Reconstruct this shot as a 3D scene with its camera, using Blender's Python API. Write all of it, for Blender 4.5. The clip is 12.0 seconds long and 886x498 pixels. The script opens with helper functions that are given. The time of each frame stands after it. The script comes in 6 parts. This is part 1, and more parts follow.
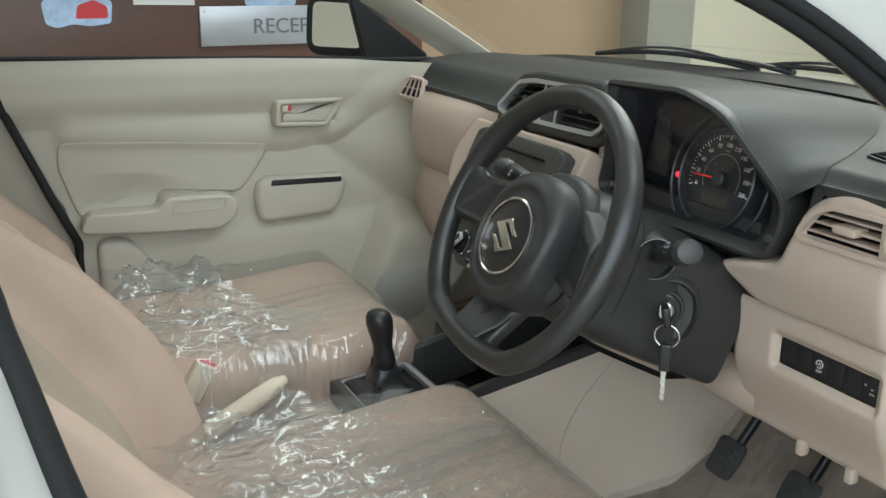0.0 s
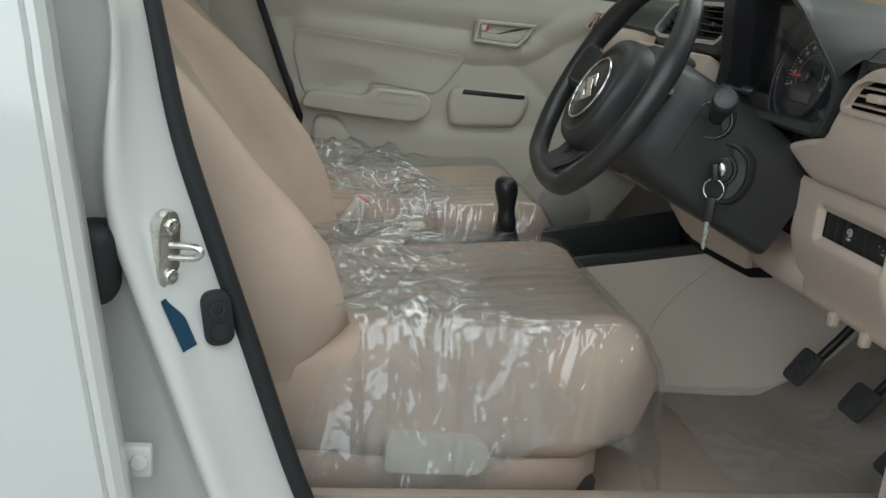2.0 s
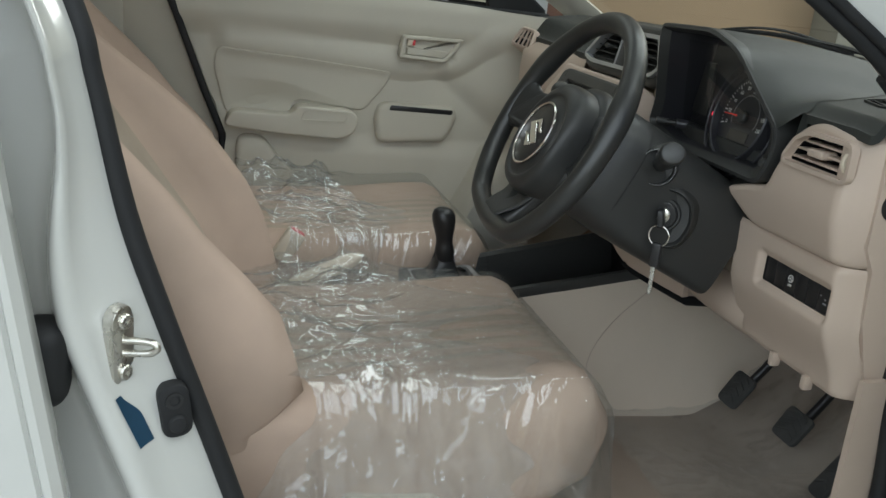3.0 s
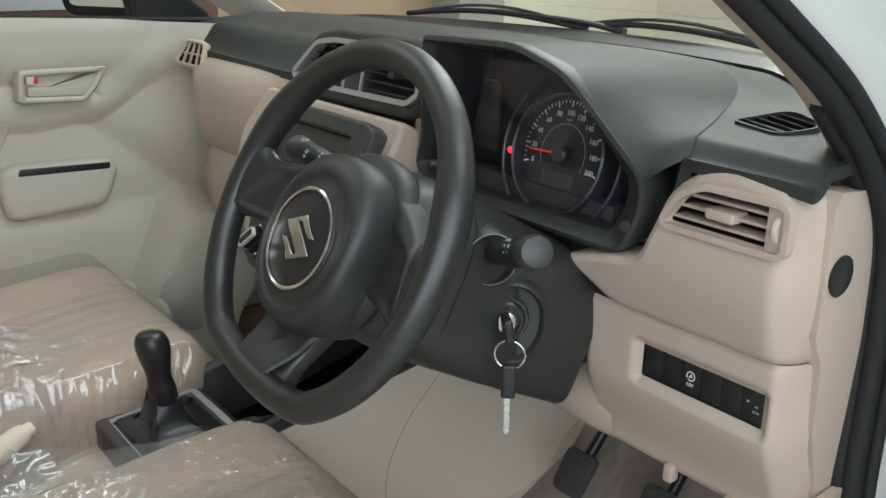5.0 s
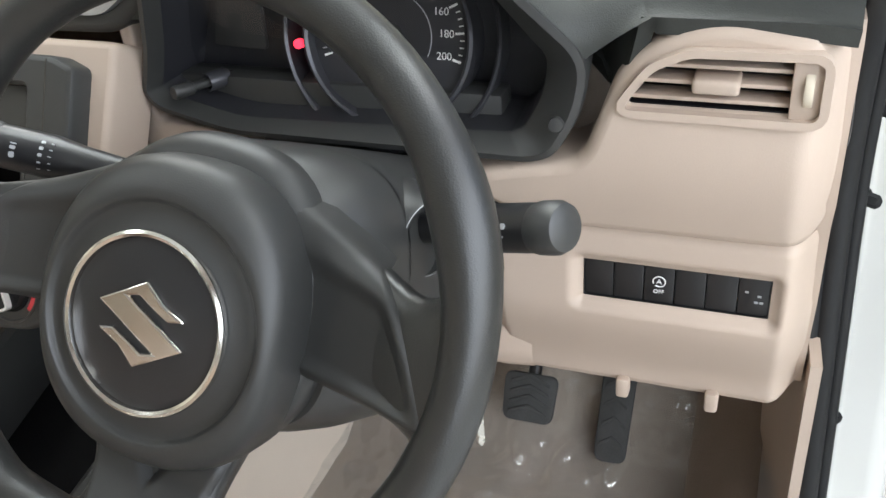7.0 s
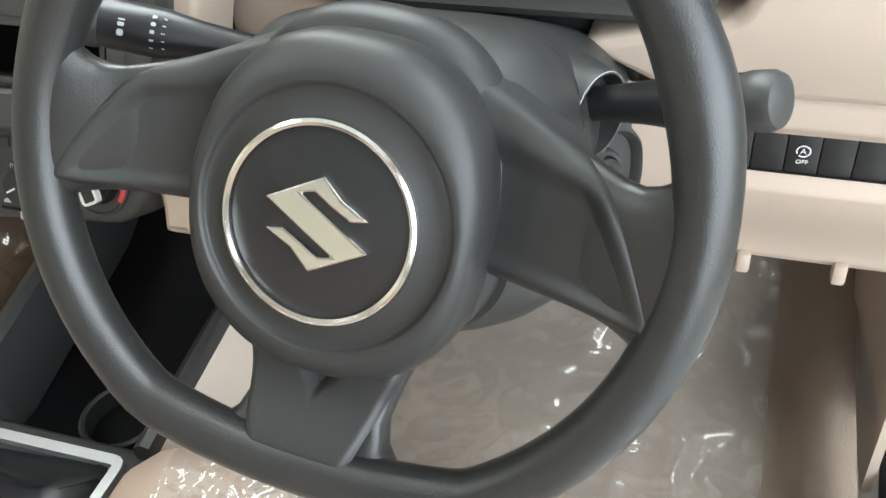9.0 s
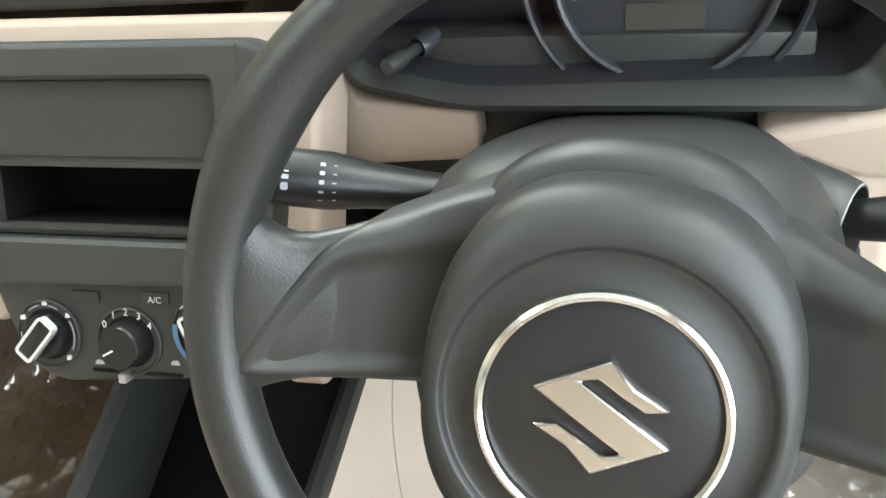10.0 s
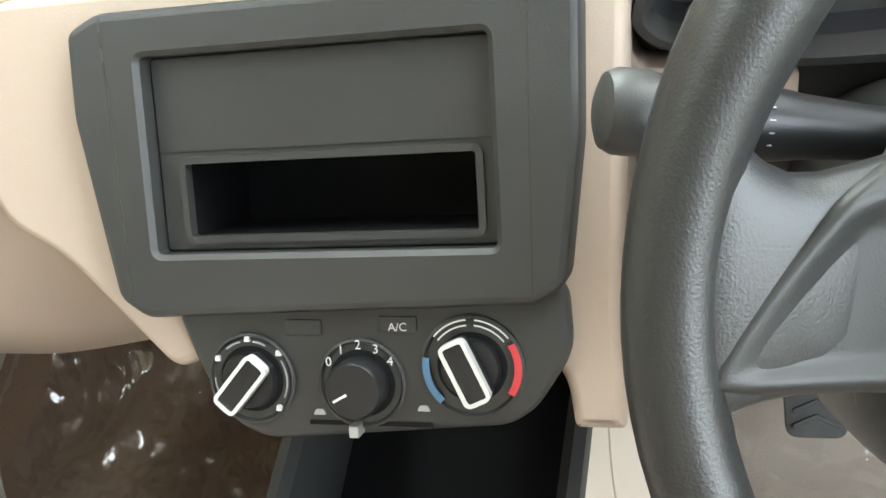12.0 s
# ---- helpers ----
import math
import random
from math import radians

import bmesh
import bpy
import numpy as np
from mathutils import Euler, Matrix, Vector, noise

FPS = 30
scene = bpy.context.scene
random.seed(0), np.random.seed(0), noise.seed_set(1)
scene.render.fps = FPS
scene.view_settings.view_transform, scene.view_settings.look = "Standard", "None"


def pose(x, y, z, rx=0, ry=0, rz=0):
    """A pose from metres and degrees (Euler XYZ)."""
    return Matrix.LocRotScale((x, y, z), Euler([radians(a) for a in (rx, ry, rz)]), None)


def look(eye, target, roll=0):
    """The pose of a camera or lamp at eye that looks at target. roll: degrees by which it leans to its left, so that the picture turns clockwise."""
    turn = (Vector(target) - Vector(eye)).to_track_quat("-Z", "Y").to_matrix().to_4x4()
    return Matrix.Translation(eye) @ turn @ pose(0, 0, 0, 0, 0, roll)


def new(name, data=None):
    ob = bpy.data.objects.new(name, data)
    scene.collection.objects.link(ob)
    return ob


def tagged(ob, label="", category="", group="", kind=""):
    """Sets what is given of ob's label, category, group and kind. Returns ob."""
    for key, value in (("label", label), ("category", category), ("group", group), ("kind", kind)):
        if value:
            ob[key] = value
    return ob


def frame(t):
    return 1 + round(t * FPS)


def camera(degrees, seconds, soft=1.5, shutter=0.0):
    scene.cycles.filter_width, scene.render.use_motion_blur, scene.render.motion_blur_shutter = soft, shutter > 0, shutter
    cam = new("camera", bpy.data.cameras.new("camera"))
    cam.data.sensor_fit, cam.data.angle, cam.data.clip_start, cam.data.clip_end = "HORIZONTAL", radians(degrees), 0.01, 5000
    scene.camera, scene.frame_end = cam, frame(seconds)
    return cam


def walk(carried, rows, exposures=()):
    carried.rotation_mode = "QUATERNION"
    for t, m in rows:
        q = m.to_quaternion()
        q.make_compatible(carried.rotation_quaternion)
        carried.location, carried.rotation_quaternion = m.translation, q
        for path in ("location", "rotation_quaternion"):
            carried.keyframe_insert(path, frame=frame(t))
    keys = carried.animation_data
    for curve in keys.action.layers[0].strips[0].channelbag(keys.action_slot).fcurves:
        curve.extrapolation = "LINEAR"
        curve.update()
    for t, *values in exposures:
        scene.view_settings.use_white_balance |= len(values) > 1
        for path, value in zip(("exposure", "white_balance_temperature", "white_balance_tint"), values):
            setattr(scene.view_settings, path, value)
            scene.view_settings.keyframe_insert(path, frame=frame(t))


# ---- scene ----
cam = camera(50.6, 12.0)
PATH = [
    (0, (-0.598, -1.372, 1.195), (0.266, 0.336, 0.614), 0.4),
    (0.5, (-0.575, -1.539, 1.16), (0.108, 0.254, 0.596), 2.3),
    (1, (-0.494, -1.645, 1.067), (-0.021, 0.22, 0.522), 3.6),
    (1.5, (-0.443, -1.733, 0.995), (-0.079, 0.157, 0.45), 4.9),
    (2, (-0.443, -1.765, 0.993), (-0.117, 0.131, 0.448), 5.7),
    (2.5, (-0.465, -1.75, 1.059), (-0.085, 0.131, 0.494), 6.1),
    (3, (-0.504, -1.702, 1.097), (0.018, 0.137, 0.51), 5.9),
    (3.2, (-0.524, -1.68, 1.107), (0.076, 0.13, 0.504), 5.8),
    (4.8, (-0.44, -1.233, 1.149), (0.604, 0.359, 0.535), 1.5),
    (5, (-0.433, -1.15, 1.143), (0.74, 0.343, 0.515), 1.1),
    (5.5, (-0.411, -0.948, 1.163), (1.093, 0.182, 0.487), -2.3),
    (6, (-0.374, -0.825, 1.163), (1.231, 0.061, 0.364), -3.4),
    (6.5, (-0.335, -0.74, 1.156), (1.236, 0.069, 0.219), -4.1),
    (7, (-0.335, -0.69, 1.163), (1.235, -0.054, 0.1), -4.8),
    (7.5, (-0.401, -0.616, 1.183), (1.116, -0.113, -0.018), -2.9),
    (7.7, (-0.415, -0.595, 1.2), (1.095, -0.095, -0.013), -2.6),
    (9.3, (-0.276, -0.541, 1.141), (1.11, 0.03, -0.184), -7.9),
    (9.5, (-0.253, -0.501, 1.138), (1.13, 0.069, -0.189), -9.2),
    (10, (-0.259, -0.397, 1.161), (1.235, 0.083, -0.08), -9.1),
    (10.5, (-0.298, -0.369, 1.165), (1.246, 0.171, 0.015), -11.7),
    (11, (-0.292, -0.353, 1.126), (1.252, 0.201, -0.019), -11.5),
    (11.5, (-0.232, -0.264, 1.095), (1.32, 0.273, -0.047), -10.9),
    (12, (-0.206, -0.194, 1.065), (1.375, 0.305, -0.053), -11.2),
]
walk(cam, [(t, look(eye, target, roll)) for t, eye, target, roll in PATH], [(0, -0.70, 6500, 10), (0.5, -1.05, 6500, 10), (1.0, -1.2, 6500, 10), (2.0, -1.27, 6500, 10), (3.2, -1.22, 6500, 10), (5, -0.68, 6500, 12), (6.5, 0.02, 6540, 14), (7.7, 0.18, 6560, 18), (9.5, 0.70, 6470, 11), (10.5, 0.85, 6700, 11), (12, 0.94, 6560, 10)])

# ---- light ----
world = bpy.data.worlds.new("world")
scene.world = world
world.use_nodes = True
wn = world.node_tree
sky = wn.nodes.new("ShaderNodeTexSky")
sky.sky_type, sky.sun_disc = "NISHITA", False
sky.sun_elevation, sky.sun_rotation = radians(50), radians(200)
wn.links.new(sky.outputs[0], wn.nodes["Background"].inputs[0])
wn.nodes["Background"].inputs[1].default_value = 0.12


def area_lamp(name, eye, target, w, h, watts, colour):
    d = bpy.data.lights.new(name, "AREA")
    d.shape, d.size, d.size_y, d.energy, d.color = "RECTANGLE", w, h, watts, colour
    ob = new(name, d)
    ob.matrix_world = look(eye, target)
    return ob


# daylight through the shop front, and unseen lamps under the showroom's ceiling
area_lamp("shopfront_daylight", (-1.35, -2.85, 1.90), (-0.35, 0, 0.75), 4.6, 2.4, 185, (0.885, 1.0, 1.06))
area_lamp("unseen_ceiling_lamp", (0.8, -2.2, 3.9), (0.8, -2.2, 0), 3.6, 1.0, 130, (0.91, 1.0, 1.0))
area_lamp("unseen_ceiling_lamp", (2.6, 0.6, 3.9), (2.6, 0.6, 0), 3.6, 1.0, 170, (0.91, 1.0, 1.0))
# added to brighten the wall beyond the windscreen; no fixture is known there
area_lamp("unseen_ceiling_lamp", (5.4, 2.8, 3.9), (5.4, 2.8, 0), 3.0, 1.0, 240, (0.95, 1.0, 0.96))
area_lamp("unseen_ceiling_lamp", (-1.5, 2.6, 3.9), (-1.5, 2.6, 0), 3.6, 1.0, 70, (0.91, 1.0, 1.0))


# ---- materials ----
def material(name, colour, rough=0.5, metal=0.0, spec=0.5, var=0.08, big=6.0, grain=400.0, bump=0.1, dist=0.0005, coat=0.0, rvar=0.08, aniso=None):
    """A solid surface: colour that varies at two scales, and fine relief."""
    m = bpy.data.materials.new(name)
    m.use_nodes = True
    nt = m.node_tree
    b = nt.nodes["Principled BSDF"]
    b.inputs["Metallic"].default_value = metal
    b.inputs["Specular IOR Level"].default_value = spec
    b.inputs["Coat Weight"].default_value = coat
    b.inputs["Coat Roughness"].default_value = 0.06
    tc = nt.nodes.new("ShaderNodeTexCoord")
    big_n = nt.nodes.new("ShaderNodeTexNoise")
    big_n.inputs["Scale"].default_value, big_n.inputs["Detail"].default_value = big, 4
    fine = nt.nodes.new("ShaderNodeTexNoise")
    fine.inputs["Scale"].default_value, fine.inputs["Detail"].default_value = grain, 2
    for n in (big_n, fine):
        if aniso:
            mp = nt.nodes.new("ShaderNodeMapping")
            mp.inputs["Scale"].default_value = aniso
            nt.links.new(tc.outputs["Object"], mp.inputs[0])
            nt.links.new(mp.outputs[0], n.inputs["Vector"])
        else:
            nt.links.new(tc.outputs["Object"], n.inputs["Vector"])
    mix = nt.nodes.new("ShaderNodeMath")
    mix.operation = "MULTIPLY_ADD"
    nt.links.new(fine.outputs["Fac"], mix.inputs[0])
    mix.inputs[1].default_value = 0.4
    nt.links.new(big_n.outputs["Fac"], mix.inputs[2])
    ramp = nt.nodes.new("ShaderNodeValToRGB")
    ramp.color_ramp.elements[0].position, ramp.color_ramp.elements[1].position = 0.4, 1.0
    ramp.color_ramp.elements[0].color = (*[c * (1 - var) for c in colour], 1)
    ramp.color_ramp.elements[1].color = (*[min(1, c * (1 + var)) for c in colour], 1)
    nt.links.new(mix.outputs[0], ramp.inputs[0])
    nt.links.new(ramp.outputs[0], b.inputs["Base Color"])
    mr = nt.nodes.new("ShaderNodeMapRange")
    mr.inputs["To Min"].default_value, mr.inputs["To Max"].default_value = max(0.02, rough - rvar), min(1, rough + rvar)
    nt.links.new(big_n.outputs["Fac"], mr.inputs[0])
    nt.links.new(mr.outputs[0], b.inputs["Roughness"])
    if bump:
        bp = nt.nodes.new("ShaderNodeBump")
        bp.inputs["Strength"].default_value, bp.inputs["Distance"].default_value = bump, dist
        nt.links.new(fine.outputs["Fac"], bp.inputs["Height"])
        nt.links.new(bp.outputs[0], b.inputs["Normal"])
    return m


def film_material(name, haze, scale, depth, gloss, stretch=(1, 1, 1), tint=0.96, rough=0.2):
    """Thin clear plastic film: mostly see-through, its gloss broken by creases of two sizes."""
    m = bpy.data.materials.new(name)
    m.use_nodes = True
    nt = m.node_tree
    nt.nodes.clear()
    out = nt.nodes.new("ShaderNodeOutputMaterial")
    tr, df, gl = (nt.nodes.new("ShaderNodeBsdf" + k) for k in ("Transparent", "Diffuse", "Glossy"))
    tr.inputs[0].default_value = (tint, tint * 1.005, tint, 1)
    df.inputs[0].default_value = (0.66, 0.68, 0.66, 1)
    gl.inputs["Roughness"].default_value = rough
    tc, mp = (nt.nodes.new("ShaderNode" + k) for k in ("TexCoord", "Mapping"))
    mp.inputs["Scale"].default_value = stretch
    nt.links.new(tc.outputs["Object"], mp.inputs[0])
    normal = None
    for k, share in ((1.0, 1.0), (3.1, 0.3)):
        no = nt.nodes.new("ShaderNodeTexNoise")
        no.noise_type = "RIDGED_MULTIFRACTAL"
        no.inputs["Scale"].default_value = scale * k
        no.inputs["Detail"].default_value = 1.5
        no.inputs["Distortion"].default_value = 0.35
        nt.links.new(mp.outputs[0], no.inputs["Vector"])
        bp = nt.nodes.new("ShaderNodeBump")
        bp.inputs["Strength"].default_value = 1.0
        bp.inputs["Distance"].default_value = depth * share
        nt.links.new(no.outputs[0], bp.inputs["Height"])
        if normal:
            nt.links.new(normal, bp.inputs["Normal"])
        normal = bp.outputs[0]
    nt.links.new(normal, gl.inputs["Normal"])
    m1 = nt.nodes.new("ShaderNodeMixShader")
    m1.inputs[0].default_value = haze
    nt.links.new(tr.outputs[0], m1.inputs[1])
    nt.links.new(df.outputs[0], m1.inputs[2])
    m2 = nt.nodes.new("ShaderNodeMixShader")
    m2.inputs[0].default_value = gloss
    nt.links.new(m1.outputs[0], m2.inputs[1])
    nt.links.new(gl.outputs[0], m2.inputs[2])
    nt.links.new(m2.outputs[0], out.inputs[0])
    return m


def glass_material(name, tint):
    m = bpy.data.materials.new(name)
    m.use_nodes = True
    nt = m.node_tree
    nt.nodes.clear()
    out = nt.nodes.new("ShaderNodeOutputMaterial")
    tr, gl, fr, mx, pw, sc = (nt.nodes.new("ShaderNode" + k) for k in ("BsdfTransparent", "BsdfGlossy", "LayerWeight", "MixShader", "Math", "MapRange"))
    tr.inputs[0].default_value = (*tint, 1)
    gl.inputs["Roughness"].default_value = 0.02
    fr.inputs[0].default_value = 0.5
    pw.operation, pw.inputs[1].default_value = "POWER", 4.0
    sc.inputs["To Min"].default_value, sc.inputs["To Max"].default_value = 0.04, 0.9
    nt.links.new(fr.outputs["Facing"], pw.inputs[0])
    nt.links.new(pw.outputs[0], sc.inputs[0])
    nt.links.new(sc.outputs[0], mx.inputs[0])
    nt.links.new(tr.outputs[0], mx.inputs[1])
    nt.links.new(gl.outputs[0], mx.inputs[2])
    nt.links.new(mx.outputs[0], out.inputs[0])
    return m


def glow_material(name, colour, power):
    m = bpy.data.materials.new(name)
    m.use_nodes = True
    b = m.node_tree.nodes["Principled BSDF"]
    b.inputs["Base Color"].default_value = (*colour, 1)
    b.inputs["Emission Color"].default_value = (*colour, 1)
    b.inputs["Emission Strength"].default_value = power
    return m


BEIGE = material("beige_plastic", (0.50, 0.40, 0.325), 0.5, spec=0.4, var=0.04, grain=900, bump=0.25, dist=0.0006)
TRIM = material("door_trim_plastic", (0.488, 0.455, 0.380), 0.5, spec=0.4, var=0.04, grain=900, bump=0.25, dist=0.0006)
FABRIC = material("beige_fabric", (0.465, 0.350, 0.280), 0.9, spec=0.15, var=0.1, big=9, grain=1500, bump=0.5, dist=0.0012)
FABRIC_RIB = material("ribbed_fabric", (0.385, 0.318, 0.255), 0.9, spec=0.15, var=0.14, big=9, grain=700, bump=0.6, dist=0.0012, aniso=(0.06, 1, 1))
TUNNEL = material("pale_tunnel_trim", (0.64, 0.545, 0.445), 0.6, spec=0.3, var=0.05, big=8, grain=700, bump=0.3, dist=0.0008)
CARPET = material("beige_carpet", (0.37, 0.295, 0.24), 0.95, spec=0.1, var=0.16, big=5, grain=700, bump=0.8, dist=0.003)
BROWN_MAT = material("brown_paper_mat", (0.30, 0.20, 0.135), 0.6, spec=0.35, var=0.2, big=6, grain=300, bump=0.4, dist=0.002)
DARK = material("dark_plastic", (0.039, 0.0395, 0.038), 0.44, spec=0.55, var=0.10, grain=1300, bump=0.22, dist=0.0005)
PAD = material("dash_pad_plastic", (0.036, 0.0385, 0.035), 0.55, spec=0.35, var=0.12, grain=900, bump=0.4, dist=0.0007)
RIM = material("grained_rim", (0.021, 0.0215, 0.0205), 0.36, spec=0.6, var=0.10, grain=900, bump=0.3, dist=0.0006)
WHEEL = material("wheel_plastic", (0.026, 0.0265, 0.0255), 0.45, spec=0.52, var=0.10, grain=1300, bump=0.22, dist=0.0005)
BLACK = material("black_plastic", (0.016, 0.016, 0.017), 0.35, spec=0.5, var=0.1, grain=900, bump=0.15)
# near-black: shade put into the colour of wells, gaps and slots; demister slats too
SHADE_BLACK = material("shade_black", (0.006, 0.006, 0.007), 0.7, spec=0.2, var=0.2)
RUBBER = material("black_rubber", (0.013, 0.0135, 0.0145), 0.65, spec=0.4, var=0.15, grain=600, bump=0.3)
CHROME = material("satin_chrome", (0.74, 0.72, 0.69), 0.15, metal=1.0, var=0.05, bump=0.05)
SILVER = material("silver_paint", (0.55, 0.56, 0.57), 0.35, metal=0.7, var=0.05, bump=0.05)
STEEL = material("bright_steel", (0.62, 0.60, 0.55), 0.28, metal=1.0, var=0.12, big=60)
PAINT = material("white_car_paint", (0.565, 0.567, 0.538), 0.18, spec=0.5, var=0.006, coat=0.8, bump=0.0, rvar=0.0)
CREAM = material("cream_handle", (0.66, 0.58, 0.46), 0.5, var=0.04, grain=700)
WHITE = material("white_print", (0.80, 0.80, 0.78), 0.6, var=0.03, bump=0)
BRIGHT = material("bright_silver", (0.78, 0.78, 0.77), 0.3, metal=0.25, var=0.04, bump=0)
PEDAL = material("worn_pedal_rubber", (0.055, 0.055, 0.053), 0.7, spec=0.35, var=0.25, big=40, grain=500, bump=0.3)
PRINT = material("pale_print", (0.45, 0.46, 0.47), 0.6, var=0.03, bump=0)
GREY = material("grey_print", (0.35, 0.36, 0.37), 0.6, var=0.03, bump=0)
RED = material("red_print", (0.62, 0.05, 0.06), 0.5, var=0.05, bump=0)
BLUE = material("blue_print", (0.10, 0.22, 0.38), 0.5, var=0.05, bump=0)
SCREEN = material("grey_display", (0.065, 0.060, 0.052), 0.25, var=0.1, bump=0)
RED_GLOW = glow_material("lit_warning_lamp", (0.9, 0.03, 0.06), 2.5)
NEEDLE = glow_material("lit_needle", (0.85, 0.04, 0.03), 0.7)
FILM = film_material("crumpled_film", 0.10, 20, 0.0055, 0.085, tint=0.86, rough=0.15)
FILM_SEAT = film_material("drawn_film", 0.05, 40, 0.0050, 0.12, (1, 1, 0.16), tint=0.93, rough=0.09)
FILM_FLOOR = film_material("glossy_floor_film", 0.05, 12, 0.012, 0.14, rough=0.13)
FILM_TIGHT = film_material("stretched_film", 0.11, 7, 0.012, 0.12, rough=0.14)
CLUSTER = material("cluster_plastic", (0.028, 0.028, 0.0325), 0.36, spec=0.7, var=0.08, grain=1300, bump=0.15)
SATIN = material("satin_grey", (0.055, 0.055, 0.062), 0.35, metal=0.3, var=0.05, bump=0.05)
GLASS = glass_material("clear_glass", (0.90, 0.93, 0.91))
LENS = glass_material("cluster_lens", (0.8, 0.8, 0.8))
BROWN = material("brown_laminate", (0.11, 0.055, 0.038), 0.35, spec=0.5, var=0.2, big=3, grain=60, bump=0.05, aniso=(0.15, 1, 1))
WALL = material("cream_wall", (0.66, 0.62, 0.51), 0.8, var=0.05, big=1.5, grain=90, bump=0.1)
WALL_TAN = material("tan_wall", (0.42, 0.30, 0.20), 0.75, var=0.08, big=1.5, grain=90, bump=0.1)
PILLAR = material("grey_pillar", (0.36, 0.35, 0.31), 0.7, var=0.06, big=2, grain=90, bump=0.1)
TILE = material("cream_tile", (0.48, 0.475, 0.45), 0.25, var=0.08, big=2, grain=60, bump=0.03)
CEIL = material("white_ceiling", (0.78, 0.78, 0.77), 0.9, var=0.03, big=2, grain=120, bump=0.1)
PLATE = material("brushed_plate", (0.50, 0.52, 0.54), 0.35, metal=0.6, var=0.1, big=8, grain=90, aniso=(0.05, 1, 1))
SKYBLUE = material("poster_blue", (0.45, 0.60, 0.82), 0.5, var=0.25, big=14, grain=60, bump=0)
MIRROR = material("mirror_glass", (0.85, 0.86, 0.86), 0.03, metal=1.0, var=0.0, bump=0, rvar=0.0)
BLUE_STICKER = material("blue_sticker", (0.010, 0.045, 0.085), 0.4, var=0.15, big=30)

# ---- shape helpers ----
ORIGIN = {}


def thing(name, at, label, category, group="", kind=""):
    ob = new(name)
    ob.location = at
    ob.empty_display_size = 0.05
    ORIGIN[ob.name] = Vector(at)
    return tagged(ob, label, category, group, kind)


def mesh_object(name, bm, mat, sharp=40, origin=None):
    me = bpy.data.meshes.new(name)
    if origin is not None:
        bmesh.ops.translate(bm, verts=bm.verts, vec=-Vector(origin))
    bmesh.ops.recalc_face_normals(bm, faces=bm.faces)
    bm.to_mesh(me)
    bm.free()
    for p in me.polygons:
        p.use_smooth = True
    me.set_sharp_from_angle(angle=radians(sharp))
    me.materials.append(mat)
    return new(name, me)


def part(name, bm, mat, parent, label="", sharp=40):
    o = ORIGIN[parent.name]
    ob = mesh_object(name, bm, mat, sharp, o)
    ob.parent = parent
    ORIGIN[ob.name] = o
    return tagged(ob, label)


def single(name, bm, mat, label, category, kind="", sharp=40, group=""):
    ob = mesh_object(name, bm, mat, sharp)
    ORIGIN[ob.name] = Vector((0, 0, 0))
    return tagged(ob, label, category, group, kind)


def join(*bms):
    out = bmesh.new()
    for b in bms:
        me = bpy.data.meshes.new("tmp")
        b.to_mesh(me)
        b.free()
        out.from_mesh(me)
        bpy.data.meshes.remove(me)
    return out


def moved(bm, m):
    bmesh.ops.transform(bm, matrix=m, verts=bm.verts)
    return bm


def bevelled(bm, width, seg=2, angle=30):
    if width > 0:
        es = [e for e in bm.edges if len(e.link_faces) == 2 and e.calc_face_angle(0) > radians(angle)]
        bmesh.ops.bevel(bm, geom=es, offset=width, segments=seg, affect="EDGES", profile=0.5, clamp_overlap=True)
    return bm


def box(x0, x1, y0, y1, z0, z1, bev=0.003, seg=2):
    bm = bmesh.new()
    bmesh.ops.create_cube(bm, size=1)
    for v in bm.verts:
        v.co = Vector(((x0 + x1) / 2 + v.co.x * (x1 - x0), (y0 + y1) / 2 + v.co.y * (y1 - y0), (z0 + z1) / 2 + v.co.z * (z1 - z0)))
    return bevelled(bm, bev, seg)


def prism(pts, vec, bev=0.002, seg=2):
    """A flat outline of 3D points, pushed along vec."""
    bm = bmesh.new()
    f = bm.faces.new([bm.verts.new(p) for p in pts])
    r = bmesh.ops.extrude_face_region(bm, geom=[f])
    bmesh.ops.translate(bm, verts=[v for v in r["geom"] if isinstance(v, bmesh.types.BMVert)], vec=vec)
    bmesh.ops.recalc_face_normals(bm, faces=bm.faces)
    return bevelled(bm, bev, seg)


def loft(rings, caps=True, closed=True, wrap=False):
    """A skin over rings of equally many points."""
    bm = bmesh.new()
    rows = [[bm.verts.new(p) for p in r] for r in rings]
    n = len(rows[0])
    pairs = list(zip(rows, rows[1:])) + ([(rows[-1], rows[0])] if wrap else [])
    for a, b in pairs:
        for k in range(n if closed else n - 1):
            bm.faces.new((a[k], a[(k + 1) % n], b[(k + 1) % n], b[k]))
    if caps and closed and not wrap:
        bm.faces.new(list(reversed(rows[0])))
        bm.faces.new(rows[-1])
    return bm


def sheet(fn, us, vs, thick=0.0):
    """A surface fn(u, v) over two lists of values; thick: given a back, that far off."""
    bm = bmesh.new()
    rows = [[bm.verts.new(fn(u, v)) for v in vs] for u in us]
    for a, b in zip(rows, rows[1:]):
        for k in range(len(vs) - 1):
            bm.faces.new((a[k], a[k + 1], b[k + 1], b[k]))
    if thick:
        bmesh.ops.recalc_face_normals(bm, faces=bm.faces)
        bmesh.ops.solidify(bm, geom=bm.faces[:], thickness=thick)
    return bm


def lin(a, b, n):
    return [a + (b - a) * k / (n - 1) for k in range(n)]


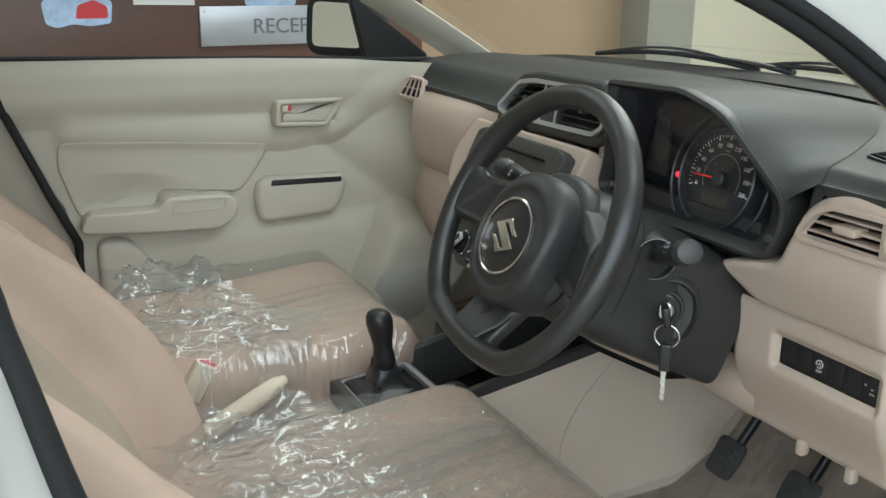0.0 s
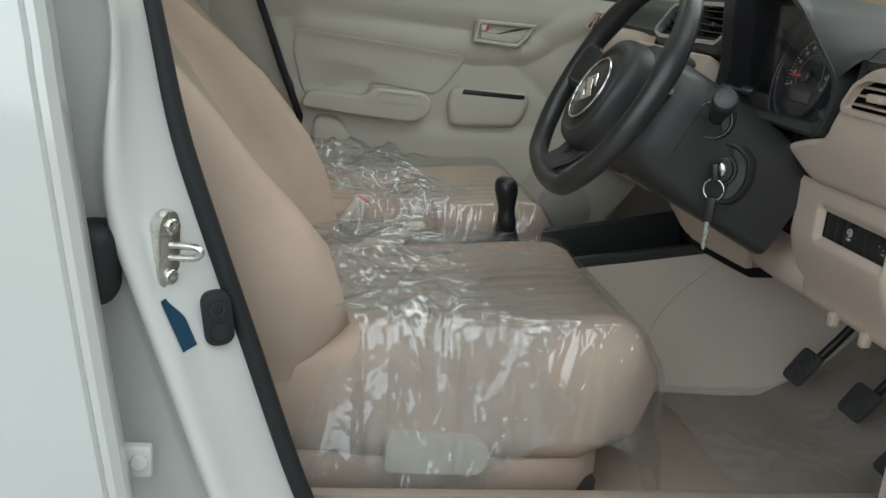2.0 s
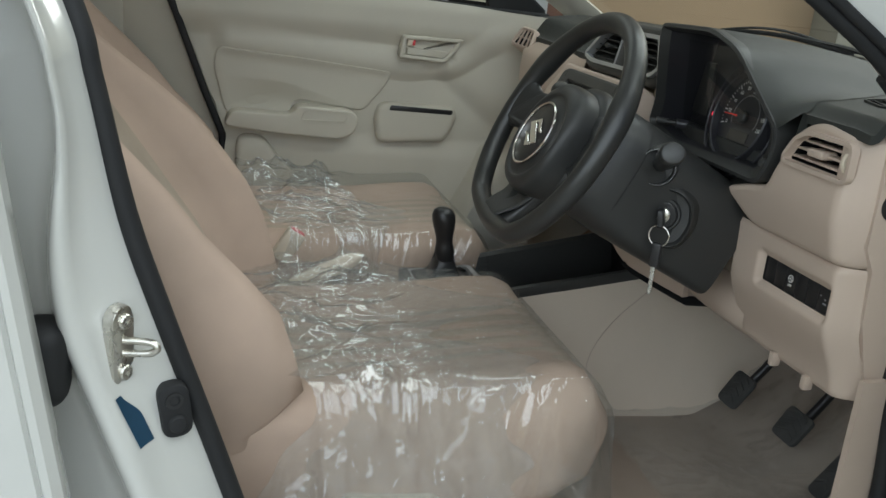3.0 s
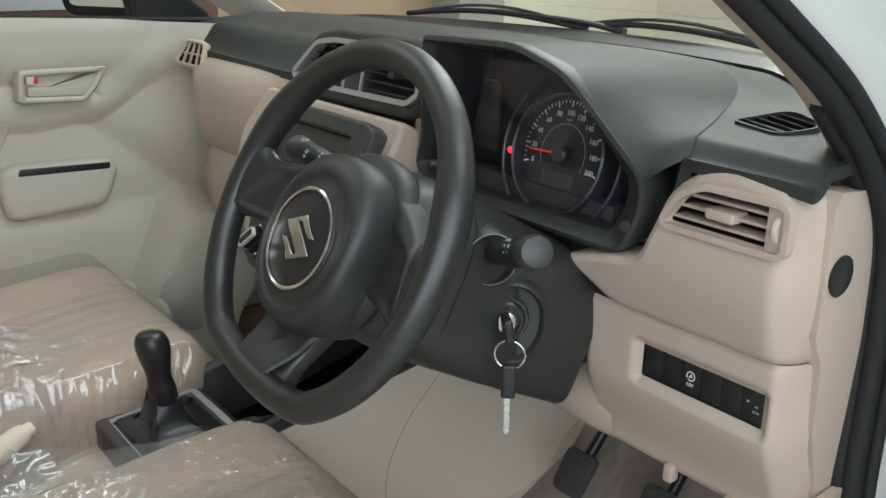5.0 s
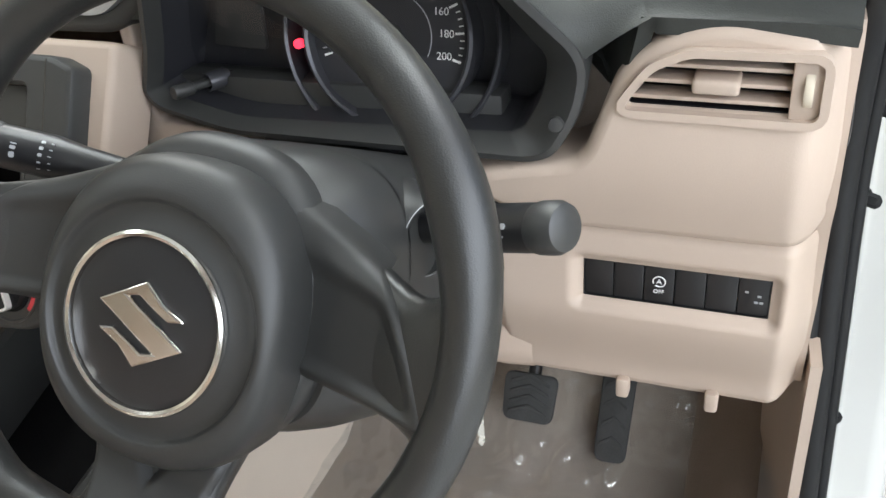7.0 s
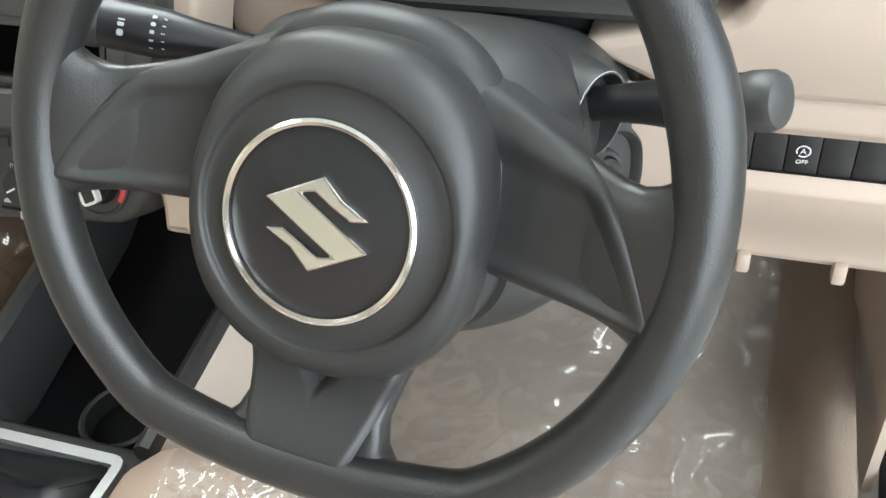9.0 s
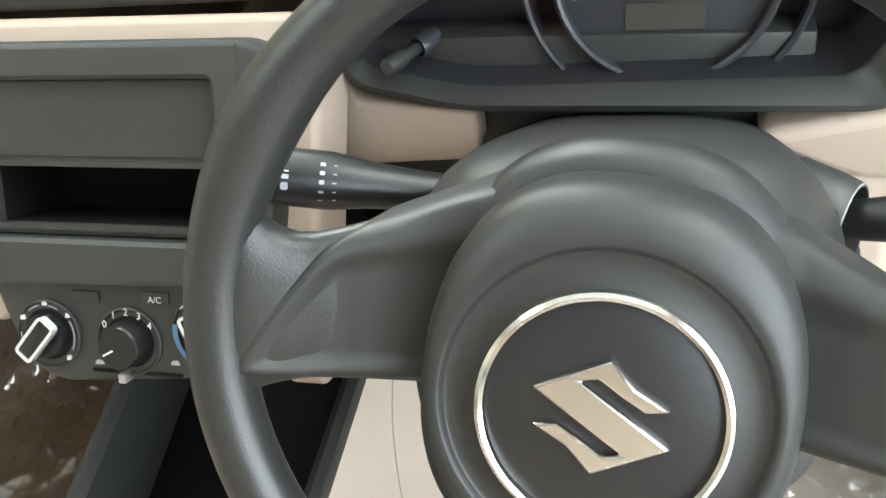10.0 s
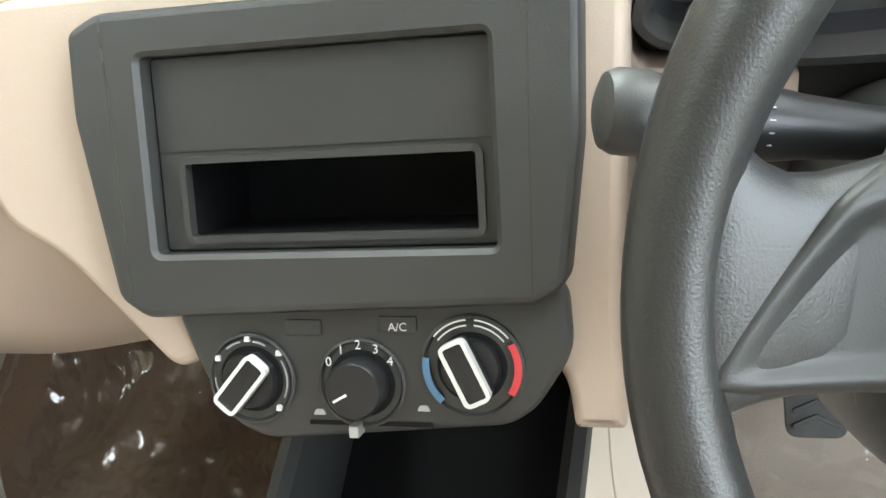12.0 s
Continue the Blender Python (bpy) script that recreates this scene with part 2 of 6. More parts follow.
def tube(path, r, n=12, caps=True, wrap=False, flat=1.0, up=(0, 0, 1)):
    """A round bar along a path of points; r: one radius or one a point; flat: height over width."""
    path = [Vector(p) for p in path]
    rs = r if isinstance(r, (list, tuple)) else [r] * len(path)
    rings, side = [], None
    for k, p in enumerate(path):
        a = path[k - 1] if (k or wrap) else p
        b = path[(k + 1) % len(path)] if (k < len(path) - 1 or wrap) else p
        d = (b - a).normalized()
        if side is None:
            side = d.cross(Vector(up))
            if side.length < 1e-3:
                side = d.cross(Vector((1, 0, 0)))
        side = (side - d * side.dot(d)).normalized()
        top = side.cross(d)
        rings.append([p + rs[k] * (math.cos(t) * side + flat * math.sin(t) * top) for t in (2 * math.pi * i / n for i in range(n))])
    return loft(rings, caps, True, wrap)


def spline(pts, n):
    """A smooth row of n points through a few."""
    pts = [Vector(p) for p in pts]
    ext = [2 * pts[0] - pts[1], *pts, 2 * pts[-1] - pts[-2]]
    out = []
    for k in range(n):
        s = k / (n - 1) * (len(pts) - 1)
        i = min(int(s), len(pts) - 2)
        t = s - i
        a, b, c, d = ext[i : i + 4]
        out.append(0.5 * (2 * b + (c - a) * t + (2 * a - 5 * b + 4 * c - d) * t * t + (3 * b - a - 3 * c + d) * t**3))
    return out


def turned(profile, m, n=32, caps=True):
    """A turned body: (radius, height) rows about the z axis of the pose m."""
    rings = [[Vector((r * math.cos(2 * math.pi * k / n), r * math.sin(2 * math.pi * k / n), h)) for k in range(n)] for r, h in profile]
    return moved(loft(rings, caps), m)


def axes(at, x, y, z):
    """A pose from a place and three axes."""
    m = Matrix((x, y, z)).transposed().to_4x4()
    m.translation = at
    return m


def facing(at, normal, up=(0, 0, 1)):
    """A pose whose z axis is normal and whose y axis is as near up as it can be."""
    z = Vector(normal).normalized()
    x = Vector(up).cross(z).normalized()
    return axes(Vector(at), x, z.cross(x), z)


def outline(pts, r, seg=4):
    """A 2D outline with rounded corners."""
    out = []
    n = len(pts)
    for k in range(n):
        p, a, b = Vector(pts[k]), Vector(pts[k - 1]), Vector(pts[(k + 1) % n])
        rr = r[k] if isinstance(r, (list, tuple)) else r
        da, db = (a - p), (b - p)
        cut = min(rr, da.length * 0.45, db.length * 0.45)
        p0, p1 = p + da.normalized() * cut, p + db.normalized() * cut
        for i in range(seg + 1):
            t = i / seg
            out.append((1 - t) ** 2 * p0 + 2 * t * (1 - t) * p + t * t * p1)
    return out


def plate(pts, m, h0, h1, bev=0.001, seg=2):
    """A 2D outline pushed from height h0 to h1 of the pose m."""
    return moved(prism([(p[0], p[1], h0) for p in pts], (0, 0, h1 - h0), bev, seg), m)


def ring_plate(outer, inner, m, h0, h1):
    """A frame between two outlines of equally many points."""
    a = [[(p[0], p[1], h0) for p in outer], [(p[0], p[1], h1) for p in outer], [(p[0], p[1], h1) for p in inner], [(p[0], p[1], h0) for p in inner]]
    return moved(loft([[Vector(q) for q in r] for r in a], wrap=True), m)


def slab_with_hole(outer, inner, m, h0, h1, round_=0.006):
    """A slab with one opening, its front edges rounded."""
    bm = bmesh.new()
    def loop(pts, h, k=1.0, c=None):
        return [bm.verts.new((p[0], p[1], h)) for p in pts]
    rings_o = [loop(outer, h0), loop(outer, h1 - round_), loop(offset(outer, -round_ * 0.35), h1 - round_ * 0.3), loop(offset(outer, -round_), h1), loop(offset(outer, -round_ - 0.0005), h1)]
    rings_i = [loop(offset(inner, 0.0035), h1), loop(offset(inner, 0.003), h1), loop(inner, h1 - 0.003), loop(inner, h0)]
    for rs in (rings_o, rings_i):
        for a, b in zip(rs, rs[1:]):
            for k in range(len(a)):
                bm.faces.new((a[k], a[(k + 1) % len(a)], b[(k + 1) % len(a)], b[k]))
    es = []
    for r in (rings_o[-1], rings_i[0]):
        for k in range(len(r)):
            es.append(bm.edges.get((r[k], r[(k + 1) % len(r)])))
    bmesh.ops.triangle_fill(bm, use_beauty=True, use_dissolve=False, edges=es)
    return moved(bm, m)


def offset(pts, d):
    """An outline moved outwards by d."""
    n = len(pts)
    area = sum(pts[k][0] * pts[(k + 1) % n][1] - pts[(k + 1) % n][0] * pts[k][1] for k in range(n))
    sg = 1 if area > 0 else -1
    out = []
    for k in range(n):
        a, b = Vector(pts[k - 1]), Vector(pts[(k + 1) % n])
        t = (b - a).normalized()
        out.append(Vector(pts[k]) + sg * d * Vector((t.y, -t.x)))
    return out


def words(text, size, m, thick=0.0002):
    c = bpy.data.curves.new("text", "FONT")
    c.body, c.size, c.align_x, c.align_y, c.extrude = text, size, "CENTER", "CENTER", thick
    ob = bpy.data.objects.new("text", c)
    scene.collection.objects.link(ob)
    me = bpy.data.meshes.new_from_object(ob.evaluated_get(bpy.context.evaluated_depsgraph_get()))
    bm = bmesh.new()
    bm.from_mesh(me)
    bpy.data.objects.remove(ob)
    bpy.data.meshes.remove(me)
    return moved(bm, m)


def smooth(a, b, x):
    t = max(0.0, min(1.0, (x - a) / (b - a)))
    return t * t * (3 - 2 * t)


def bump_at(x, z, cx, cz, rx, rz, p=2.0):
    """A soft mound of height 1."""
    d = (abs((x - cx) / rx) ** p + abs((z - cz) / rz) ** p)
    return max(0.0, 1 - d) ** 1.5 if d < 1 else 0.0

# ---- the showroom ----
X0, X1, Y0, Y1, ZC = -6.0, 7.0, -2.95, 5.0, 4.0
single("floor", box(X0, X1, Y0, Y1, -0.2, 0.0, 0), TILE, "polished cream tiled showroom floor", "floor", "structure")
single("ceiling", box(X0, X1, Y0, Y1, ZC, ZC + 0.2, 0), CEIL, "plain white showroom ceiling", "ceiling", "structure")
single("wall_north", box(X0, X1, Y1, Y1 + 0.2, 0, ZC, 0), WALL, "plain cream showroom wall", "wall", "structure")
single("wall_west", box(X0 - 0.2, X0, Y0, Y1, 0, ZC, 0), WALL, "plain cream showroom wall", "wall", "structure")
single("wall_east", box(X1, X1 + 0.2, Y0, Y1, 0, ZC, 0), WALL, "cream showroom wall ahead of the car", "wall", "structure")
single("wall_south", join(box(X0, X1, Y0 - 0.2, Y0, 0, 0.5, 0), box(X0, X1, Y0 - 0.2, Y0, 3.6, ZC, 0)), WALL, "cream wall round the glazed shop front", "wall", "structure")

single("wall_panel", box(1.2, 4.2, Y1 - 0.06, Y1, 0, ZC, 0.004), WALL_TAN, "tan painted panel on the showroom wall", "wall panel", "structure")
single("pillar", box(4.2, 4.66, Y1 - 0.4, Y1, 0, ZC, 0.01), PILLAR, "grey painted showroom pillar against the wall", "pillar", "structure")
single("column", box(X1 - 0.25, X1, 2.65, 3.05, 0, ZC, 0.01), PILLAR, "narrow grey showroom column by the far wall", "column", "structure")

# ---- steering wheel ----
LEAN_W = radians(27)
WC = Vector((0.0, -0.37, 0.86))
WU, WV, WW = Vector((0, -1, 0)), Vector((math.sin(LEAN_W), 0, math.cos(LEAN_W))), Vector((-math.cos(LEAN_W), 0, math.sin(LEAN_W)))
MW = axes(WC, WU, WV, WW)
MT = MW @ pose(0, 0, 0, 0, 0, -6.5)


def rim_point(a, grow=0.0):
    """The rim's middle line: a circle with a slightly flattened foot."""
    r = 0.183 + grow
    u, v = r * math.cos(a), r * math.sin(a)
    if v < -0.155:
        v = -0.155 + (v + 0.155) * 0.45
    return Vector((u, v + 0.02, -0.018))


wheel = thing("steering_wheel", WC, "black grained three-spoke steering wheel with a chrome ring", "steering wheel")
NR = 96
rim_path = [rim_point(2 * math.pi * k / NR) for k in range(NR)]
rim_r = [0.0155 + 0.0022 * math.exp(-((math.degrees(2 * math.pi * k / NR) - 155) / 12) ** 2) + 0.0022 * math.exp(-((math.degrees(2 * math.pi * k / NR) - 25) / 12) ** 2) for k in range(NR)]
part("rim", moved(tube(rim_path, rim_r, 20, wrap=True, flat=1.08, up=(0, 0, 1)), MT), RIM, wheel)


def super_ring(cu, cv, a, b_up, b_dn, w, p=2.6, n=48):
    out = []
    for k in range(n):
        t = 2 * math.pi * k / n
        c, s = math.cos(t), math.sin(t)
        b = b_up if s > 0 else b_dn
        out.append(Vector((cu + a * math.copysign(abs(c) ** (2 / p), c), cv + b * math.copysign(abs(s) ** (2 / p), s), w)))
    return out


hub_rows = ((0.0770, 0.088, 0.083, -0.078, 2.4), (0.0805, 0.0945, 0.0885, -0.056, 2.5), (0.0812, 0.0955, 0.0895, -0.036, 2.5), (0.0810, 0.0945, 0.0888, -0.022, 2.46), (0.0804, 0.0920, 0.0870, -0.0135, 2.38), (0.0788, 0.0875, 0.0835, -0.0072, 2.22), (0.0745, 0.0775, 0.0752, -0.0026, 2.05), (0.0712, 0.0716, 0.0713, -0.0020, 2.0), (0.0702, 0.0704, 0.0702, -0.0026, 2.0),
            (0.0690, 0.0690, 0.0690, -0.0050, 2.0), (0.0678, 0.0678, 0.0678, -0.0062, 2.0), (0.0620, 0.0620, 0.0620, -0.0060, 2.0), (0.0560, 0.0560, 0.0560, -0.0048, 2.0), (0.0530, 0.0530, 0.0530, -0.0038, 2.0), (0.052, 0.052, 0.052, -0.0035, 2.0), (0.02, 0.02, 0.02, -0.004, 2.0))
hub = loft([super_ring(0, 0, ra, up, dn, w, p, 72) for ra, up, dn, w, p in hub_rows])
part("airbag_cover", moved(hub, MT), WHEEL, wheel, sharp=50)
# the body behind the cover, which carries the spokes
back_rows = ((0.080, 0.092, 0.070, -0.092, 2.3), (0.086, 0.106, 0.078, -0.080, 2.4), (0.0880, 0.1095, 0.080, -0.064, 2.4), (0.0865, 0.1070, 0.080, -0.052, 2.4), (0.0840, 0.1010, 0.080, -0.0445, 2.4), (0.0800, 0.0945, 0.080, -0.0420, 2.3), (0.05, 0.05, 0.05, -0.0420, 2.0))
part("hub_back", moved(loft([super_ring(0, 0, ra, up, dn, w, p, 72) for ra, up, dn, w, p in back_rows]), MT), WHEEL, wheel, sharp=60)
part("badge_disc", turned([(0.050, -0.005), (0.050, -0.0005), (0.049, 0.0), (0.02, 0.0006), (0.001, 0.0008)], MT, 48), BLACK, wheel, "smooth black badge disc")
part("badge_ring", moved(tube([Vector((0.0513 * math.cos(2 * math.pi * k / 64), 0.0513 * math.sin(2 * math.pi * k / 64), 0.0005)) for k in range(64)], 0.0025, 8, wrap=True, flat=1.35), MT), CHROME, wheel, "satin chrome ring round the badge")
zig = [(0.004, 0.0252), (0.014, 0.0135), (0.0285, 0.0044), (0.018, 0.0034), (0.0085, 0.0095), (-0.001, 0.0165), (-0.0085, 0.0155), (0.0285, -0.0118)]
badge = zig + [(-u, -v) for u, v in zig]
bars = prism([(u, v, 0.0006) for u, v in badge], (0, 0, 0.0036), 0.0013, 2)
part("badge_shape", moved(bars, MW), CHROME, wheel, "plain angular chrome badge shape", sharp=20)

FLARE = ((0.085, -0.019, 0.066, -0.052), (0.100, -0.020, 0.0625, -0.044), (0.115, -0.020, 0.0585, -0.036), (0.130, -0.021, 0.0535, -0.0275), (0.142, -0.022, 0.0500, -0.0215), (0.151, -0.0235, 0.0495, -0.0165), (0.159, -0.026, 0.0525, -0.0125), (0.166, -0.029, 0.0585, -0.0095), (0.172, -0.034, 0.067, -0.0080), (0.178, -0.042, 0.079, -0.0080), (0.183, -0.050, 0.088, -0.0095))


def between(rows, u):
    """The row of a table at u, its first column."""
    k = max(i for i, r in enumerate(rows[:-1]) if r[0] <= u + 1e-9)
    f = (u - rows[k][0]) / (rows[k + 1][0] - rows[k][0])
    return Vector(rows[k][1:]).lerp(Vector(rows[k + 1][1:]), f)


EDGE = spline([(0.1745, -0.0195, 0), (0.1705, -0.008, 0), (0.1585, 0.012, 0), (0.1455, 0.031, 0), (0.1325, 0.047, 0), (0.1160, 0.0600, 0)], 41)


def spoke_trim(a, b):
    """The spoke's face: a crest along its top, a sunken field below, a lip along the rim and the foot. a: from hub to rim, b: from foot to top."""
    e = EDGE[min(40, round(b * 40))]
    p = Vector((0.060, -0.0165 + 0.1035 * b, 0)).lerp(e, a)
    u = p.x
    w = -0.0395 + 0.010 * smooth(0.07, 0.12, u) + 0.0220 * smooth(0.105, 0.178, u)
    w -= 0.020 * max(0.0, (b - 0.70) / 0.30) ** 1.7 * (0.45 + 0.55 * smooth(0.075, 0.108, u)) + 0.014 * smooth(0.88, 1.0, b) ** 2
    inner = smooth(0.06, 0.17, b) * smooth(0.76, 0.58, b) * smooth(0.95, 0.78, a + 0.10 * max(0.0, b - 0.40))
    w -= 0.0044 * inner
    rim_edge = min(b * 0.1, (1 - a) * 0.10, (1 - b) * 0.1)
    w -= 0.0055 * (1 - min(1.0, rim_edge / 0.0085)) ** 2
    return Vector((p.x, p.y, w))


for sgn in (-1, 1):
    # the rim swells inwards to carry the spoke, and the spoke's trim lies on it
    rings = []
    for u in lin(0.085, 0.183, 44):
        lo, hi, w1 = between(FLARE, u)
        w0 = w1 - 0.028 + 0.010 * smooth(0.15, 0.183, u)
        ring = []
        for k in range(28):
            t = 2 * math.pi * k / 28
            c, q = math.cos(t), math.sin(t)
            ring.append(Vector((sgn * u, (lo + hi) / 2 + (hi - lo) / 2 * math.copysign(abs(q) ** 0.55, q), (w0 + w1) / 2 + (w1 - w0) / 2 * math.copysign(abs(c) ** 0.75, c))))
        rings.append(ring)
    part("rim_flare", moved(loft(rings), MT), RIM, wheel, sharp=80)
    trim_ = sheet(spoke_trim, lin(0, 1, 61), lin(0, 1, 41))
    moved(trim_, Matrix.Diagonal((sgn, 1, 1, 1)))
    bmesh.ops.recalc_face_normals(trim_, faces=trim_.faces)
    if sum(f.normal.z for f in trim_.faces) < 0:
        bmesh.ops.reverse_faces(trim_, faces=trim_.faces)
    bmesh.ops.solidify(trim_, geom=trim_.faces[:], thickness=0.010)
    part("spoke", moved(trim_, MT), WHEEL, wheel, sharp=55)


def foot_trim(a, b):
    """The lower spoke's face, with a V-shaped hollow under the hub. a: across, b: downwards."""
    v = -0.066 - 0.0745 * b
    half_ = 0.0525 - 0.0225 * b - 0.010 * smooth(0.9, 1.0, b) ** 2
    u = half_ * (2 * a - 1)
    w = -0.037 + 0.008 * smooth(0.0, 0.4, b) + 0.0225 * smooth(0.35, 1.0, b)
    w -= 0.0075 * smooth(0.0, 0.012, 0.036 * (1 - b / 0.62) - abs(u))
    d = min(a, 1 - a) * 2 * half_
    w -= 0.004 * (1 - min(1.0, min(d, (1 - b) * 0.0745) / 0.006)) ** 2
    return Vector((u, v, w))


low = []
for v, half_, w0, w1 in [(-0.070, 0.054, -0.060, -0.038), (-0.095, 0.046, -0.056, -0.035), (-0.115, 0.042, -0.050, -0.028), (-0.128, 0.046, -0.044, -0.020), (-0.136, 0.054, -0.040, -0.014), (-0.146, 0.066, -0.036, -0.012)]:
    low.append([Vector((p[0], v, p[1])) for p in outline([(-half_, w0), (half_, w0), (half_, w1), (-half_, w1)], 0.012, 6)])
part("rim_flare", moved(loft(low), MT), RIM, wheel, sharp=70)
trim_ = sheet(foot_trim, lin(0, 1, 49), lin(0, 1, 41))
bmesh.ops.recalc_face_normals(trim_, faces=trim_.faces)
if sum(f.normal.z for f in trim_.faces) < 0:
    bmesh.ops.reverse_faces(trim_, faces=trim_.faces)
bmesh.ops.solidify(trim_, geom=trim_.faces[:], thickness=0.010)
part("lower_spoke", moved(trim_, MT), WHEEL, wheel, sharp=55)

# ---- steering column ----
column = thing("steering_column", (0.2, -0.37, 0.76), "black plastic steering column shroud with two stalks", "steering column")
rings = []
for w, a, up, dn, sq in [(-0.058, 0.088, 0.088, 0.070, 3.4), (-0.075, 0.100, 0.100, 0.076, 3.4), (-0.10, 0.109, 0.106, 0.080, 3.4), (-0.15, 0.113, 0.106, 0.082, 4.2), (-0.22, 0.115, 0.104, 0.080, 7), (-0.34, 0.115, 0.100, 0.078, 9)]:
    # rounded above, squarer below
    rings.append([p if p.y > 0 else q for p, q in zip(super_ring(0.0, 0, a, up, dn, w, 3.4, 48), super_ring(0.0, 0, a, up, dn, w, sq, 48))])
part("column_shroud", moved(loft(rings), MW), WHEEL, column, sharp=50)
part("column_seam", moved(loft([super_ring(0.0, 0, 0.1115, 0.1066, 0.0815, w, 3.4, 48) for w in (-0.122, -0.1235)], caps=False), MW), BLACK, column)
sock = facing((0.153, -0.483, 0.840), (-0.42, -0.90, 0.05))
part("stalk_socket", turned([(0.034, -0.03), (0.030, -0.008), (0.0275, 0.001), (0.0262, 0.0025), (0.0250, 0.0025), (0.0235, -0.010), (0.002, -0.010)], sock), WHEEL, column)
part("socket_ring", moved(tube([Vector((0.0262 * math.cos(2 * math.pi * k / 40), 0.0262 * math.sin(2 * math.pi * k / 40), 0.002)) for k in range(40)], 0.0005, 6, wrap=True), sock), GREY, column)


def stalk(name, a, b, r0, r1, tip_label):
    a, b = Vector(a), Vector(b)
    d = (b - a)
    st = part(name, tube([a + d * t for t in (0, 0.2, 0.4, 0.55, 0.8, 0.86)], [r0 * 0.8, r0 * 0.85, r0, r1, r1, r1 * 0.97], 20, flat=0.92), BLACK, column)
    part("stalk_tip", tube([a + d * t for t in (0.84, 0.87, 0.95, 0.985, 1.0)], [r1, r1 * 1.06, r1 * 1.06, r1 * 0.92, r1 * 0.6], 20, flat=0.92), DARK, st, tip_label)
    return st


def stalk_mark(st, a, b, t, turn, w, h, r):
    """A printed mark on a stalk: t along it, turned round it."""
    a, b = Vector(a), Vector(b)
    d = (b - a).normalized()
    n = Vector((-0.84, 0, 0.55))
    n = (n - d * n.dot(d)).normalized()
    z = n * math.cos(radians(turn)) + n.cross(d) * math.sin(radians(turn))
    m = axes(a + (b - a) * t + z * r, d, z.cross(d), z)
    w, h = 0.8 * w, 0.8 * h
    part("mark", plate(outline([(-w / 2, -h / 2), (w / 2, -h / 2), (w / 2, h / 2), (-w / 2, h / 2)], min(w, h) * 0.3, 2), m, -0.002, 0.0003, 0), PRINT, st)


LS = ((0.165, -0.465, 0.838), (0.118, -0.585, 0.882))
light_stalk = stalk("light_stalk", *LS, 0.0135, 0.0165, "grey end cap")
for t, turn, w, h in ((0.60, 26, 0.0045, 0.0018), (0.665, 24, 0.0035, 0.0035), (0.645, 2, 0.0035, 0.0028), (0.73, 0, 0.0045, 0.0045), (0.66, -22, 0.003, 0.002), (0.725, -22, 0.0013, 0.0016)):
    stalk_mark(light_stalk, *LS, t, turn, w, h, 0.0163)
WS = ((0.140, -0.285, 0.868), (0.109, -0.164, 0.904))
wiper_stalk = stalk("wiper_stalk", *WS, 0.0135, 0.0165, "")
for k in range(5):
    stalk_mark(wiper_stalk, *WS, 0.585, 34 - 17 * k, 0.0035, 0.0028, 0.0160)
    stalk_mark(wiper_stalk, *WS, 0.535, 34 - 17 * k, 0.0038 - 0.0004 * k, 0.0008, 0.0158)
for turn, h in ((14, 0.005), (-4, 0.003), (-14, 0.0012)):
    stalk_mark(wiper_stalk, *WS, 0.73, turn, 0.0048, h, 0.0163)

# added dark box: stands in for the shadow between cluster and column
part("column_gap_filler", box(0.330, 0.36, -0.482, -0.165, 0.69, 0.866, 0.004), DARK, column, "dark filler added for the shaded gap behind the column")
# ignition lock and keys
lock = facing((0.178, -0.478, 0.768), (-0.55, -0.83, 0.02))
tear = outline([(-0.064, -0.050), (0.026, -0.050), (0.044, -0.016), (0.042, 0.020), (0.020, 0.040), (-0.014, 0.040)], 0.018, 6)
part("lock_surround", loft([[lock @ Vector((p[0] * g, p[1] * g, h)) for p in tear] for g, h in ((1.2, -0.035), (1.06, -0.004), (1.0, 0.004), (0.96, 0.0055), (0.92, 0.004), (0.87, -0.002), (0.4, -0.004))]), WHEEL, column, sharp=60)
part("lock_collar", turned([(0.027, -0.012), (0.0262, 0.000), (0.0245, 0.003), (0.022, 0.003), (0.021, 0.0)], lock), WHEEL, column)
lk = part("ignition_lock", turned([(0.021, -0.01), (0.021, 0.006), (0.019, 0.008), (0.016, 0.008), (0.016, 0.005), (0.002, 0.005)], lock), BLACK, column)
part("lock_face", turned([(0.011, 0.0), (0.011, 0.011), (0.009, 0.012), (0.002, 0.012)], lock), STEEL, lk)
keys = thing("car_keys", (0.165, -0.50, 0.75), "car key in the lock with a spare on a steel ring", "keys")
km = lock @ pose(0, -0.001, 0.0, 0, 0, 10)
part("key_head", moved(box(-0.005, 0.005, -0.0135, 0.0135, 0.012, 0.038, 0.003, 3), km), BLACK, keys, "black plastic key head")
kc = km @ Vector((0, -0.012, 0.033))
ring_c = kc + Vector((-0.001, -0.001, -0.013))
kring = [ring_c + Vector((0.010 * math.cos(a), -0.012 * math.cos(a), 0.0155 * math.sin(a))) for a in (2 * math.pi * k / 40 for k in range(40))]
part("key_ring", tube(kring, 0.0011, 8, wrap=True), STEEL, keys, "steel split ring")
kt = ring_c + Vector((0, 0, -0.0145))
part("key_fob", moved(box(-0.0045, 0.0045, -0.0075, 0.0075, -0.034, 0.004, 0.003, 3), Matrix.Translation(kt) @ pose(0, 0, 0, 0, 0, 45)), BLACK, keys, "black plastic key head")
